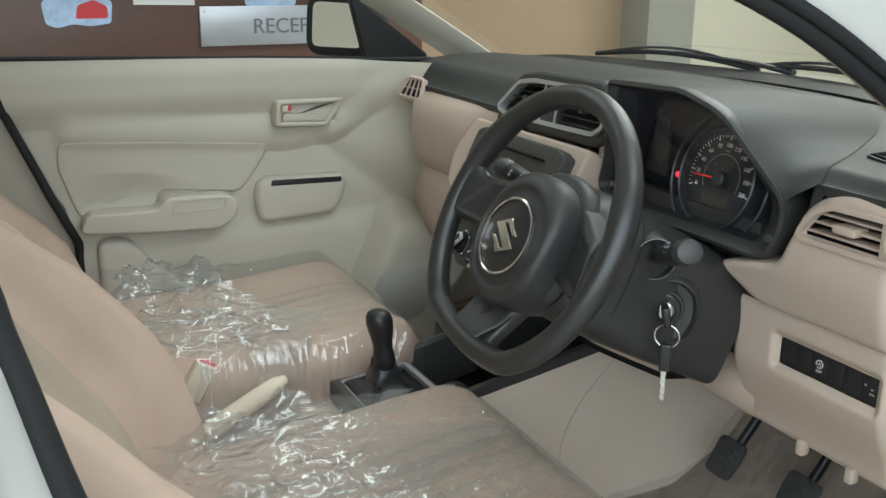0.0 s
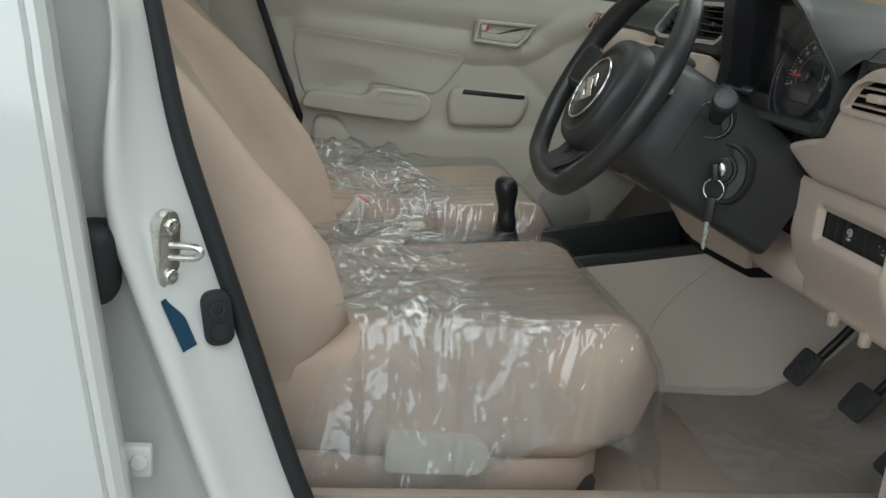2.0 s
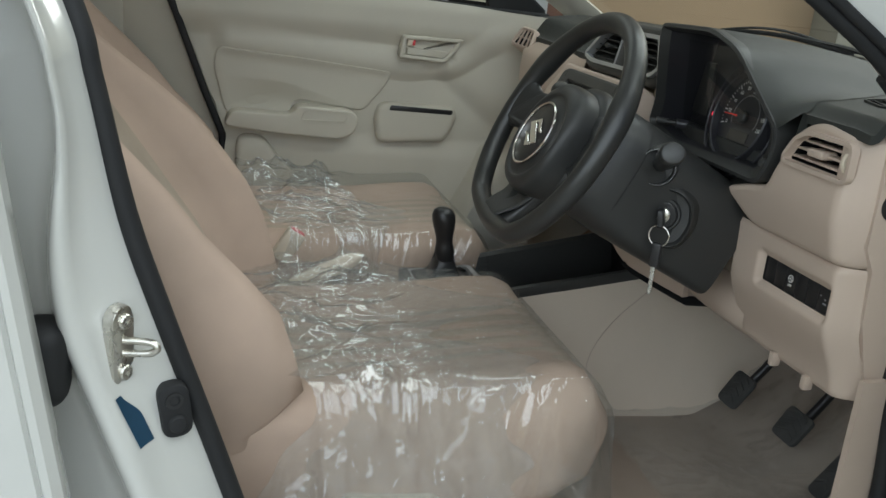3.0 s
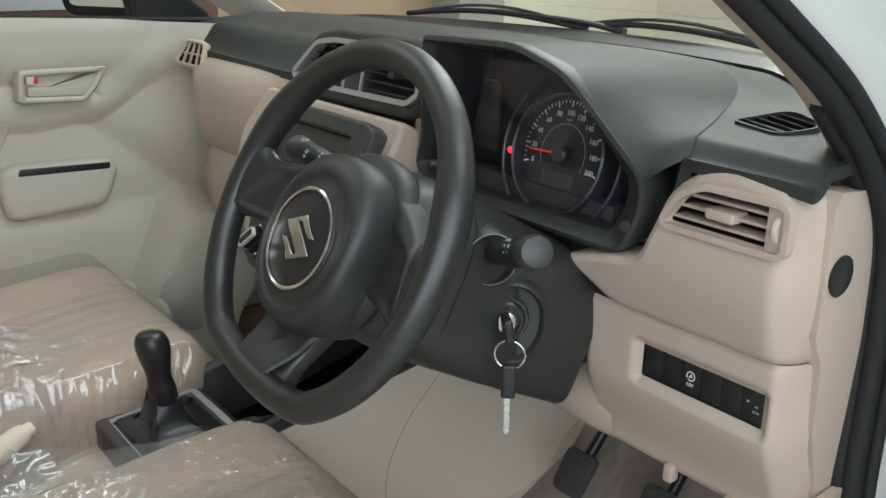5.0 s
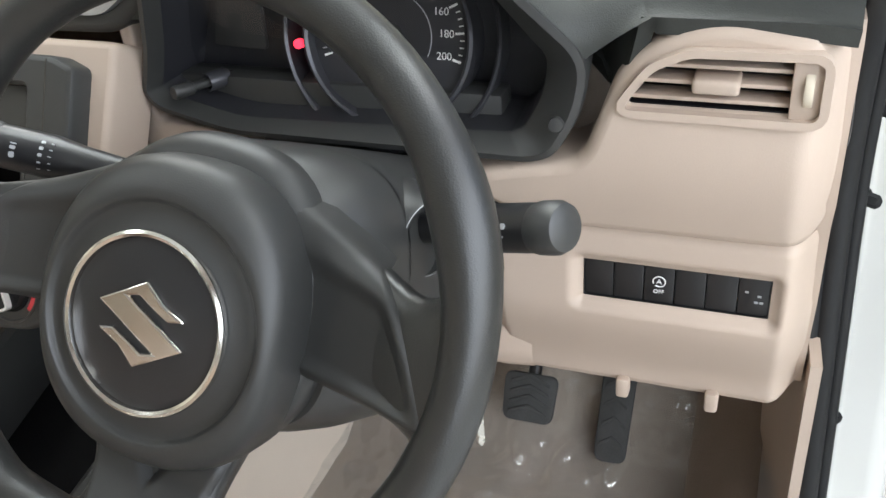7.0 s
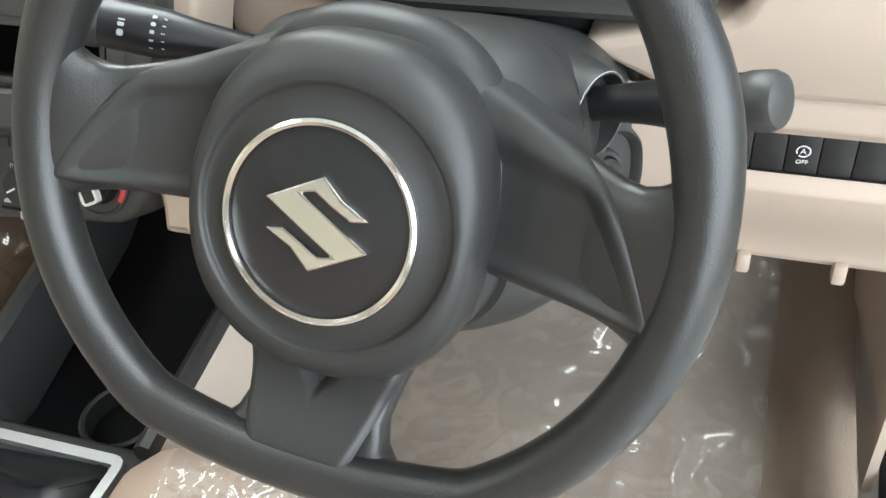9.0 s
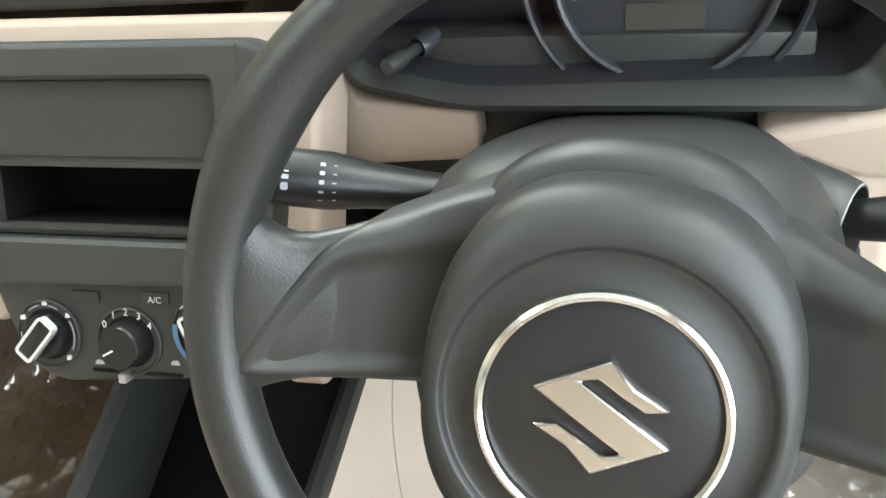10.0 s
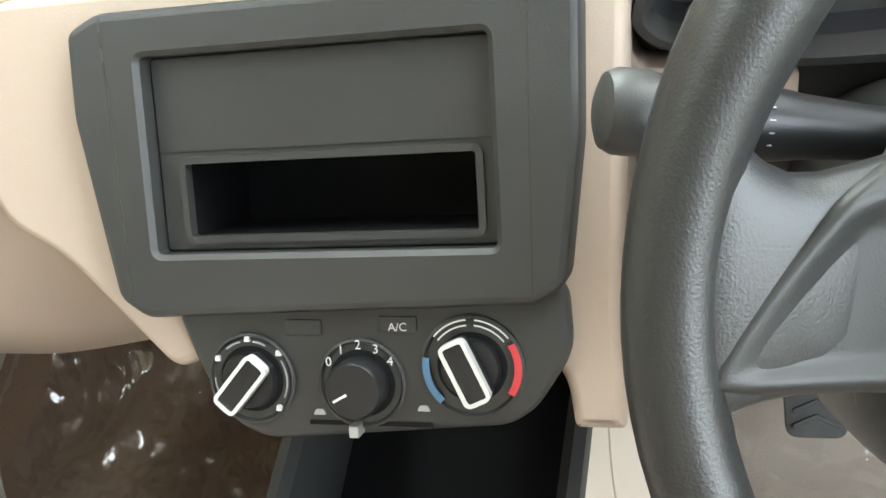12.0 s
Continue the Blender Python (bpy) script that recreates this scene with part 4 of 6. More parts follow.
part("hazard_mark", moved(tube([Vector((0.005 + 0.008 * math.cos(a), 0.982 + 0.007 * math.sin(a), 0.0012)) for a in (radians(90), radians(210), radians(330))], 0.0008, 5, wrap=True), VM), RED, cv)

# the stack: beige cheeks, dark fascia, climate panel, along one leaning plane
FL = 0.50
FM = axes(Vector((0.205, 0, 0.83)), Vector((0, -1, 0)), Vector((FL, 0, 1)).normalized(), Vector((-1, 0, FL)).normalized())
K = math.hypot(FL, 1)


def stack(pts):
    """Outline points (y, z) on the leaning plane to its own coordinates."""
    return [(-y, (z - 0.83) * K) for y, z in pts]


st = outline(stack([(0.205, 0.925), (0.235, 0.86), (0.216, 0.805), (0.178, 0.788), (0.106, 0.722), (0.085, 0.73), (-0.118, 0.735), (-0.131, 0.72), (-0.134, 0.695), (-0.162, 0.695), (-0.160, 0.76), (-0.164, 0.83), (-0.168, 0.885), (-0.170, 0.925)]), [0.01, 0.02, 0.03, 0.03, 0.01, 0.01, 0.01, 0.01, 0.004, 0.004, 0.02, 0.02, 0.02, 0.01], 4)
part("centre_panel", slab_with_hole(st, outline(stack([(0.09, 0.88), (-0.095, 0.88), (-0.095, 0.79), (0.09, 0.79)]), 0.004, 4), FM, -0.075, -0.020, 0.006), BEIGE, dash, sharp=50)
part("column_cheek", prism([(0.300, -0.150, 0.775), (0.300, -0.250, 0.782), (0.300, -0.258, 0.79), (0.300, -0.258, 0.824), (0.300, -0.172, 0.830), (0.300, -0.164, 0.852), (0.300, -0.164, 0.935), (0.300, -0.150, 0.935)], (0.03, 0, 0), 0.004, 3), BEIGE, dash, "beige cheek beside the steering column")
fas = thing("audio_fascia", (0.20, 0.0, 0.83), "dark blank audio fascia with an open storage slot", "fascia panel")
fo = outline(stack([(0.140, 0.903), (0.121, 0.911), (-0.125, 0.911), (-0.148, 0.903), (-0.146, 0.84), (-0.136, 0.772), (-0.120, 0.762), (0.108, 0.756), (0.124, 0.766), (0.141, 0.86)]), 0.006, 4)
rec = outline(stack([(0.0965, 0.888), (-0.1005, 0.888), (-0.1005, 0.789), (0.0965, 0.789)]), 0.004, 4)
part("fascia_frame", slab_with_hole(fo, rec, FM, -0.05, 0.004, 0.005), DARK, fas, sharp=35)
slot = outline(stack([(0.0785, 0.834), (-0.0895, 0.834), (-0.0895, 0.797), (0.0785, 0.797)]), 0.002, 4)
part("blank_plate", slab_with_hole(offset(rec, -0.0006), slot, FM, -0.0135, -0.009, 0.001), DARK, fas)
# the slot's inner walls and back are blackened in place of its shade
part("slot_well", join(plate(offset(slot, 0.004), FM, -0.10, -0.085, 0), ring_plate(offset(slot, 0.004), offset(slot, 0.0005), FM, -0.09, -0.0095)), SHADE_BLACK, fas, "storage slot, its inner shade put into the black")
part("slot_lip", ring_plate(offset(slot, 0.004), slot, FM, -0.012, -0.006), DARK, fas)
part("plate_line", plate(stack([(0.095, 0.8405), (-0.099, 0.8405), (-0.099, 0.8397), (0.095, 0.8397)]), FM, -0.0095, -0.0084, 0), BLACK, fas)
# the creases' lit edges, laid on as thin strips of lighter grey
for y in (0.1175, -0.1215):
    part("lit_crease", plate(stack([(y + 0.0005, 0.908), (y - 0.0005, 0.908), (y * 0.97 - 0.0005, 0.766), (y * 0.97 + 0.0005, 0.766)]), FM, 0.002, 0.0043, 0), SCREEN, fas)

hv = thing("climate_panel", (0.15, -0.02, 0.73), "dark climate control panel with three rotary knobs", "climate control")
hp = outline(stack([(0.098, 0.762), (-0.134, 0.772), (-0.136, 0.736), (-0.115, 0.708), (-0.100, 0.699), (0.044, 0.688), (0.066, 0.697), (0.085, 0.728)]), 0.012, 5)
part("panel_body", plate(hp, FM, -0.06, -0.010, 0.005, 3), DARK, hv)
PH = -0.010


def at_stack(y, z, h=PH):
    return FM @ pose(-y, (z - 0.83) * K, h)


K1, K2, K3 = (0.050, 0.722), (-0.017, 0.7205), (-0.081, 0.7295)
for (y, z), r in ((K1, 0.027), (K2, 0.026), (K3, 0.029)):
    part("knob_well", turned([(r, -0.01), (r, 0.0022), (r - 0.0015, 0.003), (r - 0.003, 0.001), (r - 0.006, 0.0012), (0.002, 0.0012)], at_stack(y, z), 40), DARK, hv)
    part("knob_gap", turned([(0.0195, 0.0), (0.0195, 0.0018), (0.0185, 0.0022), (0.002, 0.0022)], at_stack(y, z), 40), SHADE_BLACK, hv)
for (y, z), turn, lab in ((K1, -42, "rotary airflow knob with a bright pointer"), (K3, 24, "rotary temperature knob with a bright pointer")):
    m = at_stack(y, z) @ pose(0, 0, 0, 0, 0, turn)
    kn = part("knob", turned([(0.0165, 0.0), (0.0165, 0.006), (0.0155, 0.008), (0.002, 0.008)], m, 32), BLACK, hv, lab)
    ol = outline([(-0.0075, -0.017), (0.0075, -0.017), (0.0075, 0.019), (-0.0075, 0.019)], 0.004)
    part("grip", plate(ol, m, 0.006, 0.019, 0.002), BLACK, kn)
    part("grip_trim", ring_plate(offset(ol, 0.0003), offset(ol, -0.0019), m, 0.014, 0.0200), BRIGHT, kn, "bright silver outline")
part("fan_knob", turned([(0.0165, 0.0), (0.0165, 0.016), (0.0150, 0.018), (0.002, 0.018)], at_stack(*K2), 36), BLACK, hv, "round black fan knob")
part("knob_line", moved(box(-0.0007, 0.0007, 0.004, 0.013, 0.0178, 0.0186, 0), at_stack(*K2) @ pose(0, 0, 0, 0, 0, 118)), WHITE, hv)
for k in range(5):
    a = radians(146 - k * 27.5)
    part("number", words(str(k), 0.0075, at_stack(K2[0] - 0.0222 * math.cos(a), K2[1], PH) @ pose(0, 0.0222 * math.sin(a), 0.0032)), WHITE, hv)


def arc(cy, cz, r, a0, a1, t, mat, h=0.0032):
    m = at_stack(cy, cz)
    return part("mark", moved(tube([Vector((r * math.cos(a), r * math.sin(a), h)) for a in lin(radians(a0), radians(a1), 16)], t, 5, flat=0.3), m), mat, hv)


arc(*K3, 0.0255, -35, 30, 0.0022, RED)
arc(*K3, 0.0255, 168, 228, 0.0022, BLUE)
for r in (0.0235, 0.0265):
    arc(*K3, r, 38, 84, 0.0005, WHITE)
    arc(*K3, r, 94, 140, 0.0005, WHITE)
for a0, a1 in ((102, 128), (62, 82), (-28, 30), (178, 205)):
    arc(*K1, 0.0225, a0, a1, 0.0006, GREY)
for a in (92, 150, 40, 225, -48):
    ra = radians(a)
    part("mark", plate(outline([(-0.0019, -0.0014), (0.0019, -0.0014), (0.0013, 0.002), (-0.0013, 0.002)], 0.0006), at_stack(*K1) @ pose(0.0235 * math.cos(ra), 0.0235 * math.sin(ra), 0.001), 0, 0.0018, 0), WHITE, hv)
for y, z, t in ((0.016, 0.749, ""), (-0.040, 0.7505, "A/C")):
    b = part("button", moved(box(-0.011, 0.011, -0.0045, 0.0045, -0.003, 0.0016, 0.001), at_stack(y, z)), DARK, hv)
    if t:
        part("mark", words(t, 0.0066, at_stack(y, z) @ pose(0, -0.0015, 0.0018)), WHITE, b)
for y, z in ((0.010, 0.7045), (-0.052, 0.7075)):
    part("mark", plate(outline([(-0.0038, -0.0014), (0.0038, -0.0014), (0.0022, 0.0018), (-0.0022, 0.0018)], 0.0008), at_stack(y, z), 0, 0.0012, 0), PRINT, hv)
part("slide_track", moved(box(-0.0365, 0.0365, -0.0012, 0.0012, -0.002, 0.0008, 0), at_stack(-0.020, 0.699)), SHADE_BLACK, hv)
part("slide_lever", moved(box(-0.003, 0.003, -0.004, 0.003, -0.002, 0.010, 0.001), at_stack(-0.013, 0.6975)), SILVER, hv)

# ---- tunnel, console, floor ----
def floor_z(x):
    return 0.275 + 0.42 * smooth(0.42, 0.95, x) ** 1.3


def floor_point(x, y):
    tun = smooth(0.185, 0.125, abs(y))
    side = smooth(-0.64, -0.70, y) + smooth(0.55, 0.62, y)
    return Vector((x, y, floor_z(x) + 0.10 * tun * smooth(0.7, 0.4, x) + 0.09 * side))


single("floor_carpet", sheet(floor_point, lin(-1.2, 1.0, 70), lin(-0.72, 0.66, 90), 0.02), CARPET, "beige carpeted car floor with a raised tunnel", "carpet", "structure", 80)
single("floor_mat", sheet(lambda x, y: floor_point(x, y) + Vector((0, 0, 0.003)), lin(0.02, 0.92, 40), lin(0.19, 0.64, 24), 0.003), BROWN_MAT, "brown paper mat in the passenger footwell", "floor mat", sharp=80)
single("bulkhead", box(0.93, 0.98, -0.72, 0.66, 0.20, 0.93, 0.01), CARPET, "carpeted bulkhead ahead of the footwells", "bulkhead", "structure")
single("side_panel", box(0.30, 0.98, 0.625, 0.65, 0.24, 0.90, 0.01), TRIM, "beige kick panel in the passenger footwell", "kick panel", "structure")
con = thing("centre_console", (0.15, 0.0, 0.40), "black plastic centre console with an open front tray", "console")


def con_ring(x, half, z0, z1):
    d = math.copysign(1, half)
    return [Vector((x, y, z)) for y, z in ((half + 0.072 * d, z0), (half + 0.050 * d, z0 + 0.25 * (z1 - z0)), (half + 0.012 * d, z0 + 0.75 * (z1 - z0)), (half, z1 - 0.004), (half - 0.003 * d, z1 - 0.001))]


for sgn in (-1, 1):
    part("console_side", loft([con_ring(x, h * sgn, floor_z(x) - 0.01, z) for x, h, z in ((-0.42, 0.095, 0.42), (-0.15, 0.10, 0.455), (0.05, 0.112, 0.488), (0.12, 0.114, 0.500), (0.20, 0.116, 0.516), (0.28, 0.119, 0.532), (0.36, 0.122, 0.548), (0.45, 0.125, 0.565), (0.62, 0.13, 0.62), (0.85, 0.14, 0.70))], caps=False, closed=False), TUNNEL, con, "pale beige tunnel side panel")
for sgn in (-1, 1):
    part("tray_wall", loft([[Vector((x, sgn * y, z)) for y, z in ((h - 0.022, zt - 0.09), (h - 0.015, zt), (h - 0.007, zt + 0.006), (h + 0.002, zt + 0.004), (h + 0.004, zt - 0.010), (h - 0.006, zt - 0.03))] for x, h, zt in ((0.068, 0.110, 0.502), (0.12, 0.112, 0.512), (0.22, 0.116, 0.530), (0.34, 0.121, 0.553), (0.44, 0.125, 0.572))]), DARK, con)
def side_y(x, z):
    """Where the driver's tunnel side lies at a height."""
    z0, z1 = floor_z(x) - 0.01, 0.488 + 0.20 * (x - 0.05)
    f = (z1 - z) / (z1 - z0)
    h = 0.112 + 0.032 * (x - 0.05)
    return -(h + 0.012 * min(1, f / 0.25) + 0.038 * max(0, min(1, (f - 0.25) / 0.5)) + 0.022 * max(0, (f - 0.75) / 0.25))


part("tunnel_seam", tube([(p.x, side_y(p.x, p.z) - 0.0003, p.z) for p in spline([(0.392, 0, 0.535), (0.352, 0, 0.500), (0.301, 0, 0.455), (0.262, 0, 0.405), (0.246, 0, 0.36), (0.240, 0, 0.30)], 24)], 0.0008, 6), BEIGE, con)
# tray floor and back carry the tray's shade as near-black colour
part("tray_floor", sheet(lambda x, y: Vector((x, y, 0.425 + 0.10 * smooth(0.2, 0.55, x))), lin(0.05, 0.5, 12), lin(-0.112, 0.112, 6), 0.004), SHADE_BLACK, con)
part("tray_back", sheet(lambda y, z: Vector((0.40 - 0.12 * (z - 0.5), y, z)), lin(-0.125, 0.125, 6), lin(0.42, 0.72, 6), 0.004), SHADE_BLACK, con)
part("gear_plinth", box(-0.088, 0.078, -0.104, 0.104, 0.40, 0.487, 0.006, 3), DARK, con)
part("cup_ring", turned([(0.040, -0.03), (0.042, 0.0), (0.039, 0.002), (0.036, 0.0), (0.034, -0.03)], pose(0.135, -0.02, 0.446), 32, caps=False), DARK, con)
part("power_socket", turned([(0.014, -0.03), (0.014, 0.002), (0.011, 0.003), (0.010, -0.012), (0.001, -0.012)], facing((0.30, -0.055, 0.625), (-0.8, -0.1, 0.5)), 20), BLACK, con)
part("rear_top", sheet(lambda x, y: Vector((x, y, 0.418 + 0.045 * smooth(-0.3, 0.02, x))), lin(-0.5, -0.09, 10), lin(-0.095, 0.095, 6), 0.01), BEIGE, con)

gear = thing("gear_lever", (-0.02, 0.0, 0.47), "black gear lever with a leather gaiter in a silver frame", "gear lever")
gf = outline([(-0.080, -0.084), (0.062, -0.092), (0.062, 0.078), (-0.080, 0.070)], 0.014, 4)
GMz = pose(0, 0, 0.488, 0, -4, 0)
part("gaiter_frame", ring_plate(gf, offset(gf, -0.010), GMz, -0.01, 0.004), SILVER, gear, "silver frame")
grs = []
for k, (s, z) in enumerate([(1.0, 0.484), (0.93, 0.492), (0.62, 0.497), (0.46, 0.505), (0.36, 0.513), (0.26, 0.530), (0.20, 0.548)]):
    n = len(gf)
    grs.append([Vector((-0.02 + (p[0] + 0.02) * s * 0.88 + 0.004 * math.sin(i * 1.7 + k), (p[1] + 0.0) * s * 0.88 + 0.004 * math.cos(i * 2.3 + k * 1.3), z + 0.003 * math.sin(i * 0.9 + 2 * k))) for i, p in enumerate(gf)])
part("gaiter", loft(grs), BLACK, gear, "folded black gaiter", sharp=80)
gz = [(0.016, 0.535), (0.0185, 0.545), (0.0195, 0.556), (0.0175, 0.566), (0.0165, 0.574), (0.0175, 0.586), (0.0205, 0.600), (0.0230, 0.615), (0.0225, 0.628), (0.0185, 0.637), (0.010, 0.6415), (0.002, 0.642)]
part("knob", loft([[Vector((-0.018 - 0.12 * (z - 0.53) + 1.0 * r * math.cos(a), -0.012 + 1.0 * r * math.sin(a), z)) for a in (2 * math.pi * k / 24 for k in range(24))] for r, z in gz]), BLACK, gear, "smooth black gear knob", sharp=60)
hb = thing("handbrake", (-0.30, 0.05, 0.43), "cream plastic handbrake lever with a push button", "handbrake")
a, b = Vector((-0.40, 0.048, 0.408)), Vector((-0.178, 0.052, 0.518))
part("grip", tube([a + (b - a) * t for t in (0, 0.3, 0.45, 0.6, 0.8, 0.93, 0.97)], [0.013, 0.013, 0.0165, 0.017, 0.0165, 0.0145, 0.012], 16), CREAM, hb)
part("button", tube([a + (b - a) * t for t in (0.95, 1.0, 1.015)], [0.0095, 0.009, 0.006], 14), CREAM, hb)
part("boot", box(-0.44, -0.36, 0.02, 0.078, 0.40, 0.44, 0.012, 3), BLACK, hb, "black rubber boot")
buckle = thing("belt_buckle", (-0.34, 0.10, 0.47), "black seat belt buckle with a red button beside the seat", "seat belt")
part("stalk", tube([(-0.40, 0.095, 0.42), (-0.345, 0.095, 0.49)], [0.012, 0.012], 10, flat=0.5), BLACK, buckle)
part("housing", moved(box(-0.019, 0.019, -0.011, 0.011, -0.034, 0.034, 0.004, 3), pose(-0.315, 0.095, 0.525, 0, 32, 0)), CREAM, buckle)
part("release_button", moved(box(-0.015, 0.015, -0.008, 0.008, 0.032, 0.037, 0.001), pose(-0.315, 0.095, 0.525, 0, 32, 0)), RED, buckle, "red release button")

# ---- pedals ----
def pedal(name, at, w, h, lean, label, arm_to):
    th = thing(name, at, label, "pedal", "pedals in the driver's footwell")
    m = Matrix.Translation(at) @ pose(0, 0, 0, 0, 0, 0) @ facing((0, 0, 0), (-math.cos(lean), 0, math.sin(lean)))
    part("pad", plate(outline([(-w * 0.92, -h), (w * 0.92, -h), (w, h), (-w, h)], 0.012, 4), m, -0.010, 0.0, 0.003, 2), PEDAL, th)
    for k in range(4):
        v = -h * 0.62 + k * h * 0.42
        part("tread", moved(prism([(-w * 0.72, v - 0.004, 0), (0, v + 0.006, 0), (w * 0.72, v - 0.004, 0), (w * 0.72, v + 0.001, 0), (0, v + 0.011, 0), (-w * 0.72, v + 0.001, 0)], (0, 0, 0.0025), 0.0008, 1), m), PEDAL, th)
    part("arm", tube(spline([m @ Vector((0, 0, -0.008)), m @ Vector((0, h * 1.3, -0.02)), arm_to], 8), 0.0085, 10), BLACK, th)


pedal("clutch_pedal", (0.480, -0.312, 0.392), 0.030, 0.034, radians(35), "black ribbed rubber clutch pedal", Vector((0.63, -0.319, 0.567)))
pedal("brake_pedal", (0.512, -0.444, 0.386), 0.034, 0.030, radians(35), "black ribbed rubber brake pedal", Vector((0.662, -0.447, 0.566)))
pedal("accelerator_pedal", (0.538, -0.546, 0.358), 0.021, 0.058, radians(40), "long black accelerator pedal", Vector((0.678, -0.546, 0.543)))

# ---- seats ----
def seat(cy, dx, name, label, bx=0.0, inner=1):
    """A front seat about the line y = cy, moved forward by dx."""
    th = thing(name, (-0.15, cy, 0.30), label, "car seat", "front seats")

    def cush(x, t):
        """The cushion's section at x: a padded slab with raised sides."""
        front = smooth(0.02, 0.115, x)
        w = 0.258 - 0.055 * front ** 1.6 - 0.02 * smooth(-0.2, -0.45, x)
        top = 0.538 + 0.022 * smooth(-0.25, 0.02, x) - 0.070 * front ** 2
        low = 0.335 + 0.02 * front
        out = []
        for k in range(40):
            a = 2 * math.pi * k / 40
            c, s = math.cos(a), math.sin(a)
            y = w * math.copysign(abs(c) ** 0.42, c)
            z = (top - low) / 2 * math.copysign(abs(s) ** 0.45, s)
            zz = (top + low) / 2 + z
            if s > 0:
                zz += -0.014 * (1 - smooth(0.10, 0.19, abs(y))) * (1 - front) - 0.005 + 0.012 * smooth(0.13, 0.2, abs(y)) * (1 - front)
            out.append(Vector((x - 0.30 * (top - zz) * smooth(-0.25, 0.10, x), cy + y, zz)))
        return out

    xs = [-0.46, -0.44, -0.38, -0.30, -0.22, -0.14, -0.06, 0.0, 0.03, 0.055, 0.075, 0.09, 0.10, 0.106]
    part("cushion", loft([cush(x, 0) for x in xs]), FABRIC, th, sharp=75)
    part("cushion_panel", sheet(lambda x, v: Vector((x, cy + v * (0.150 - 0.03 * smooth(0, 0.1, x)), 0.5375 - 0.014 * (1 - smooth(0.02, 0.115, x)) * (1 - smooth(0.1, 0.19, abs(v) * 0.15)) + 0.022 * smooth(-0.25, 0.02, x) - 0.070 * smooth(0.02, 0.115, x) ** 2 - 0.004 + 0.0016 * math.cos(v * 21) - 0.006 * abs(v) ** 6)), lin(-0.40, 0.078, 24), lin(-1, 1, 25)), FABRIC_RIB, th, "ribbed fabric centre", sharp=80)
    part("cushion_skirt", loft([[Vector((x, cy + y * w, z)) for y, z in ((-1, 0.36), (-1.02, 0.325), (-0.98, 0.30), (0.98, 0.30), (1.02, 0.325), (1, 0.36))] for x, w in ((-0.44, 0.240), (-0.1, 0.244), (-0.02, 0.235), (0.02, 0.20))]), FABRIC, th, "beige seat base skirt")
    side = -inner
    part("recliner_cover", loft([[Vector((x, cy + side * y, z)) for x, z in outline([(-0.30, 0.352), (-0.165, 0.350), (-0.155, 0.385), (-0.175, 0.405), (-0.30, 0.408)], 0.012, 4)] for y in (0.225, 0.266, 0.271)]), TRIM, th, "beige plastic recliner cover")
    for y in (-0.2, 0.2):
        part("runner", box(-0.42, 0.02, cy + y - 0.02, cy + y + 0.02, 0.285, 0.318, 0.004), DARK, th)

    def back(h, k_):
        """The backrest's section at height h along its lean."""
        z = 0.47 + h * 0.90
        x0 = bx - 0.425 - 0.33 * h - 0.30 * max(0.0, h - 0.2)
        w = 0.255 - 0.02 * smooth(0.10, 0.0, h) - 0.075 * smooth(0.28, 0.64, h) ** 1.4
        bol = (0.065 + 0.025 * smooth(0.30, 0.18, h)) * smooth(-0.01, 0.07, h) * (1 - 0.75 * smooth(0.3, 0.6, h))
        th_ = 0.11 - 0.03 * smooth(0.3, 0.66, h)
        pts = []
        for y, d in ((-0.93, -th_), (-1.0, -th_ * 0.5), (-1.02, -0.01), (-0.985, bol * 0.75), (-0.90, bol * 1.02), (-0.80, bol * 0.88), (-0.70, bol * 0.45), (-0.58, 0.008), (-0.30, 0.004), (0, 0.0), (0.30, 0.004), (0.58, 0.008), (0.70, bol * 0.45), (0.80, bol * 0.88), (0.90, bol * 1.02), (0.985, bol * 0.75), (1.02, -0.01), (1.0, -th_ * 0.5), (0.93, -th_)):
            if y * inner > 0.6 and d > 0:
                d *= 1.05 + 0.5 * smooth(0.15, 0.33, h)
            pts.append(Vector((x0 + d, cy + y * w, z + d * 0.25)))
        return pts

    hs = [0.0, 0.02, 0.06, 0.12, 0.18, 0.24, 0.30, 0.36, 0.42, 0.48, 0.54, 0.59, 0.63, 0.655]
    part("backrest", loft([back(h, 0) for h in hs]), FABRIC, th, sharp=75)
    part("backrest_panel", sheet(lambda h, v: Vector((bx - 0.425 - 0.33 * h - 0.30 * max(0.0, h - 0.2) + 0.0105 - 0.006 * abs(v) ** 8, cy + v * 0.59 * (0.255 - 0.02 * smooth(0.10, 0.0, h) - 0.075 * smooth(0.28, 0.64, h) ** 1.4), 0.473 + h * 0.90)), lin(0.03, 0.62, 20), lin(-1, 1, 15)), FABRIC_RIB, th, "ribbed fabric centre", sharp=80)
    part("headrest", moved(box(-0.045, 0.045, -0.12, 0.12, -0.08, 0.09, 0.04, 5), pose(-0.80 + bx, cy, 1.165, 0, -18, 0)), FABRIC, th)
    for y in (-0.05, 0.05):
        part("headrest_post", tube([(-0.74 + bx, cy + y, 1.02), (-0.785 + bx, cy + y, 1.12)], 0.006, 8), STEEL, th)
    th.location.x += dx
    return th


seat(-0.370, 0.0, "driver_seat", "beige fabric driver's seat, partly under clear plastic")
seat(0.335, 0.035, "passenger_seat", "beige fabric passenger seat in a clear plastic cover", -0.10, -1)

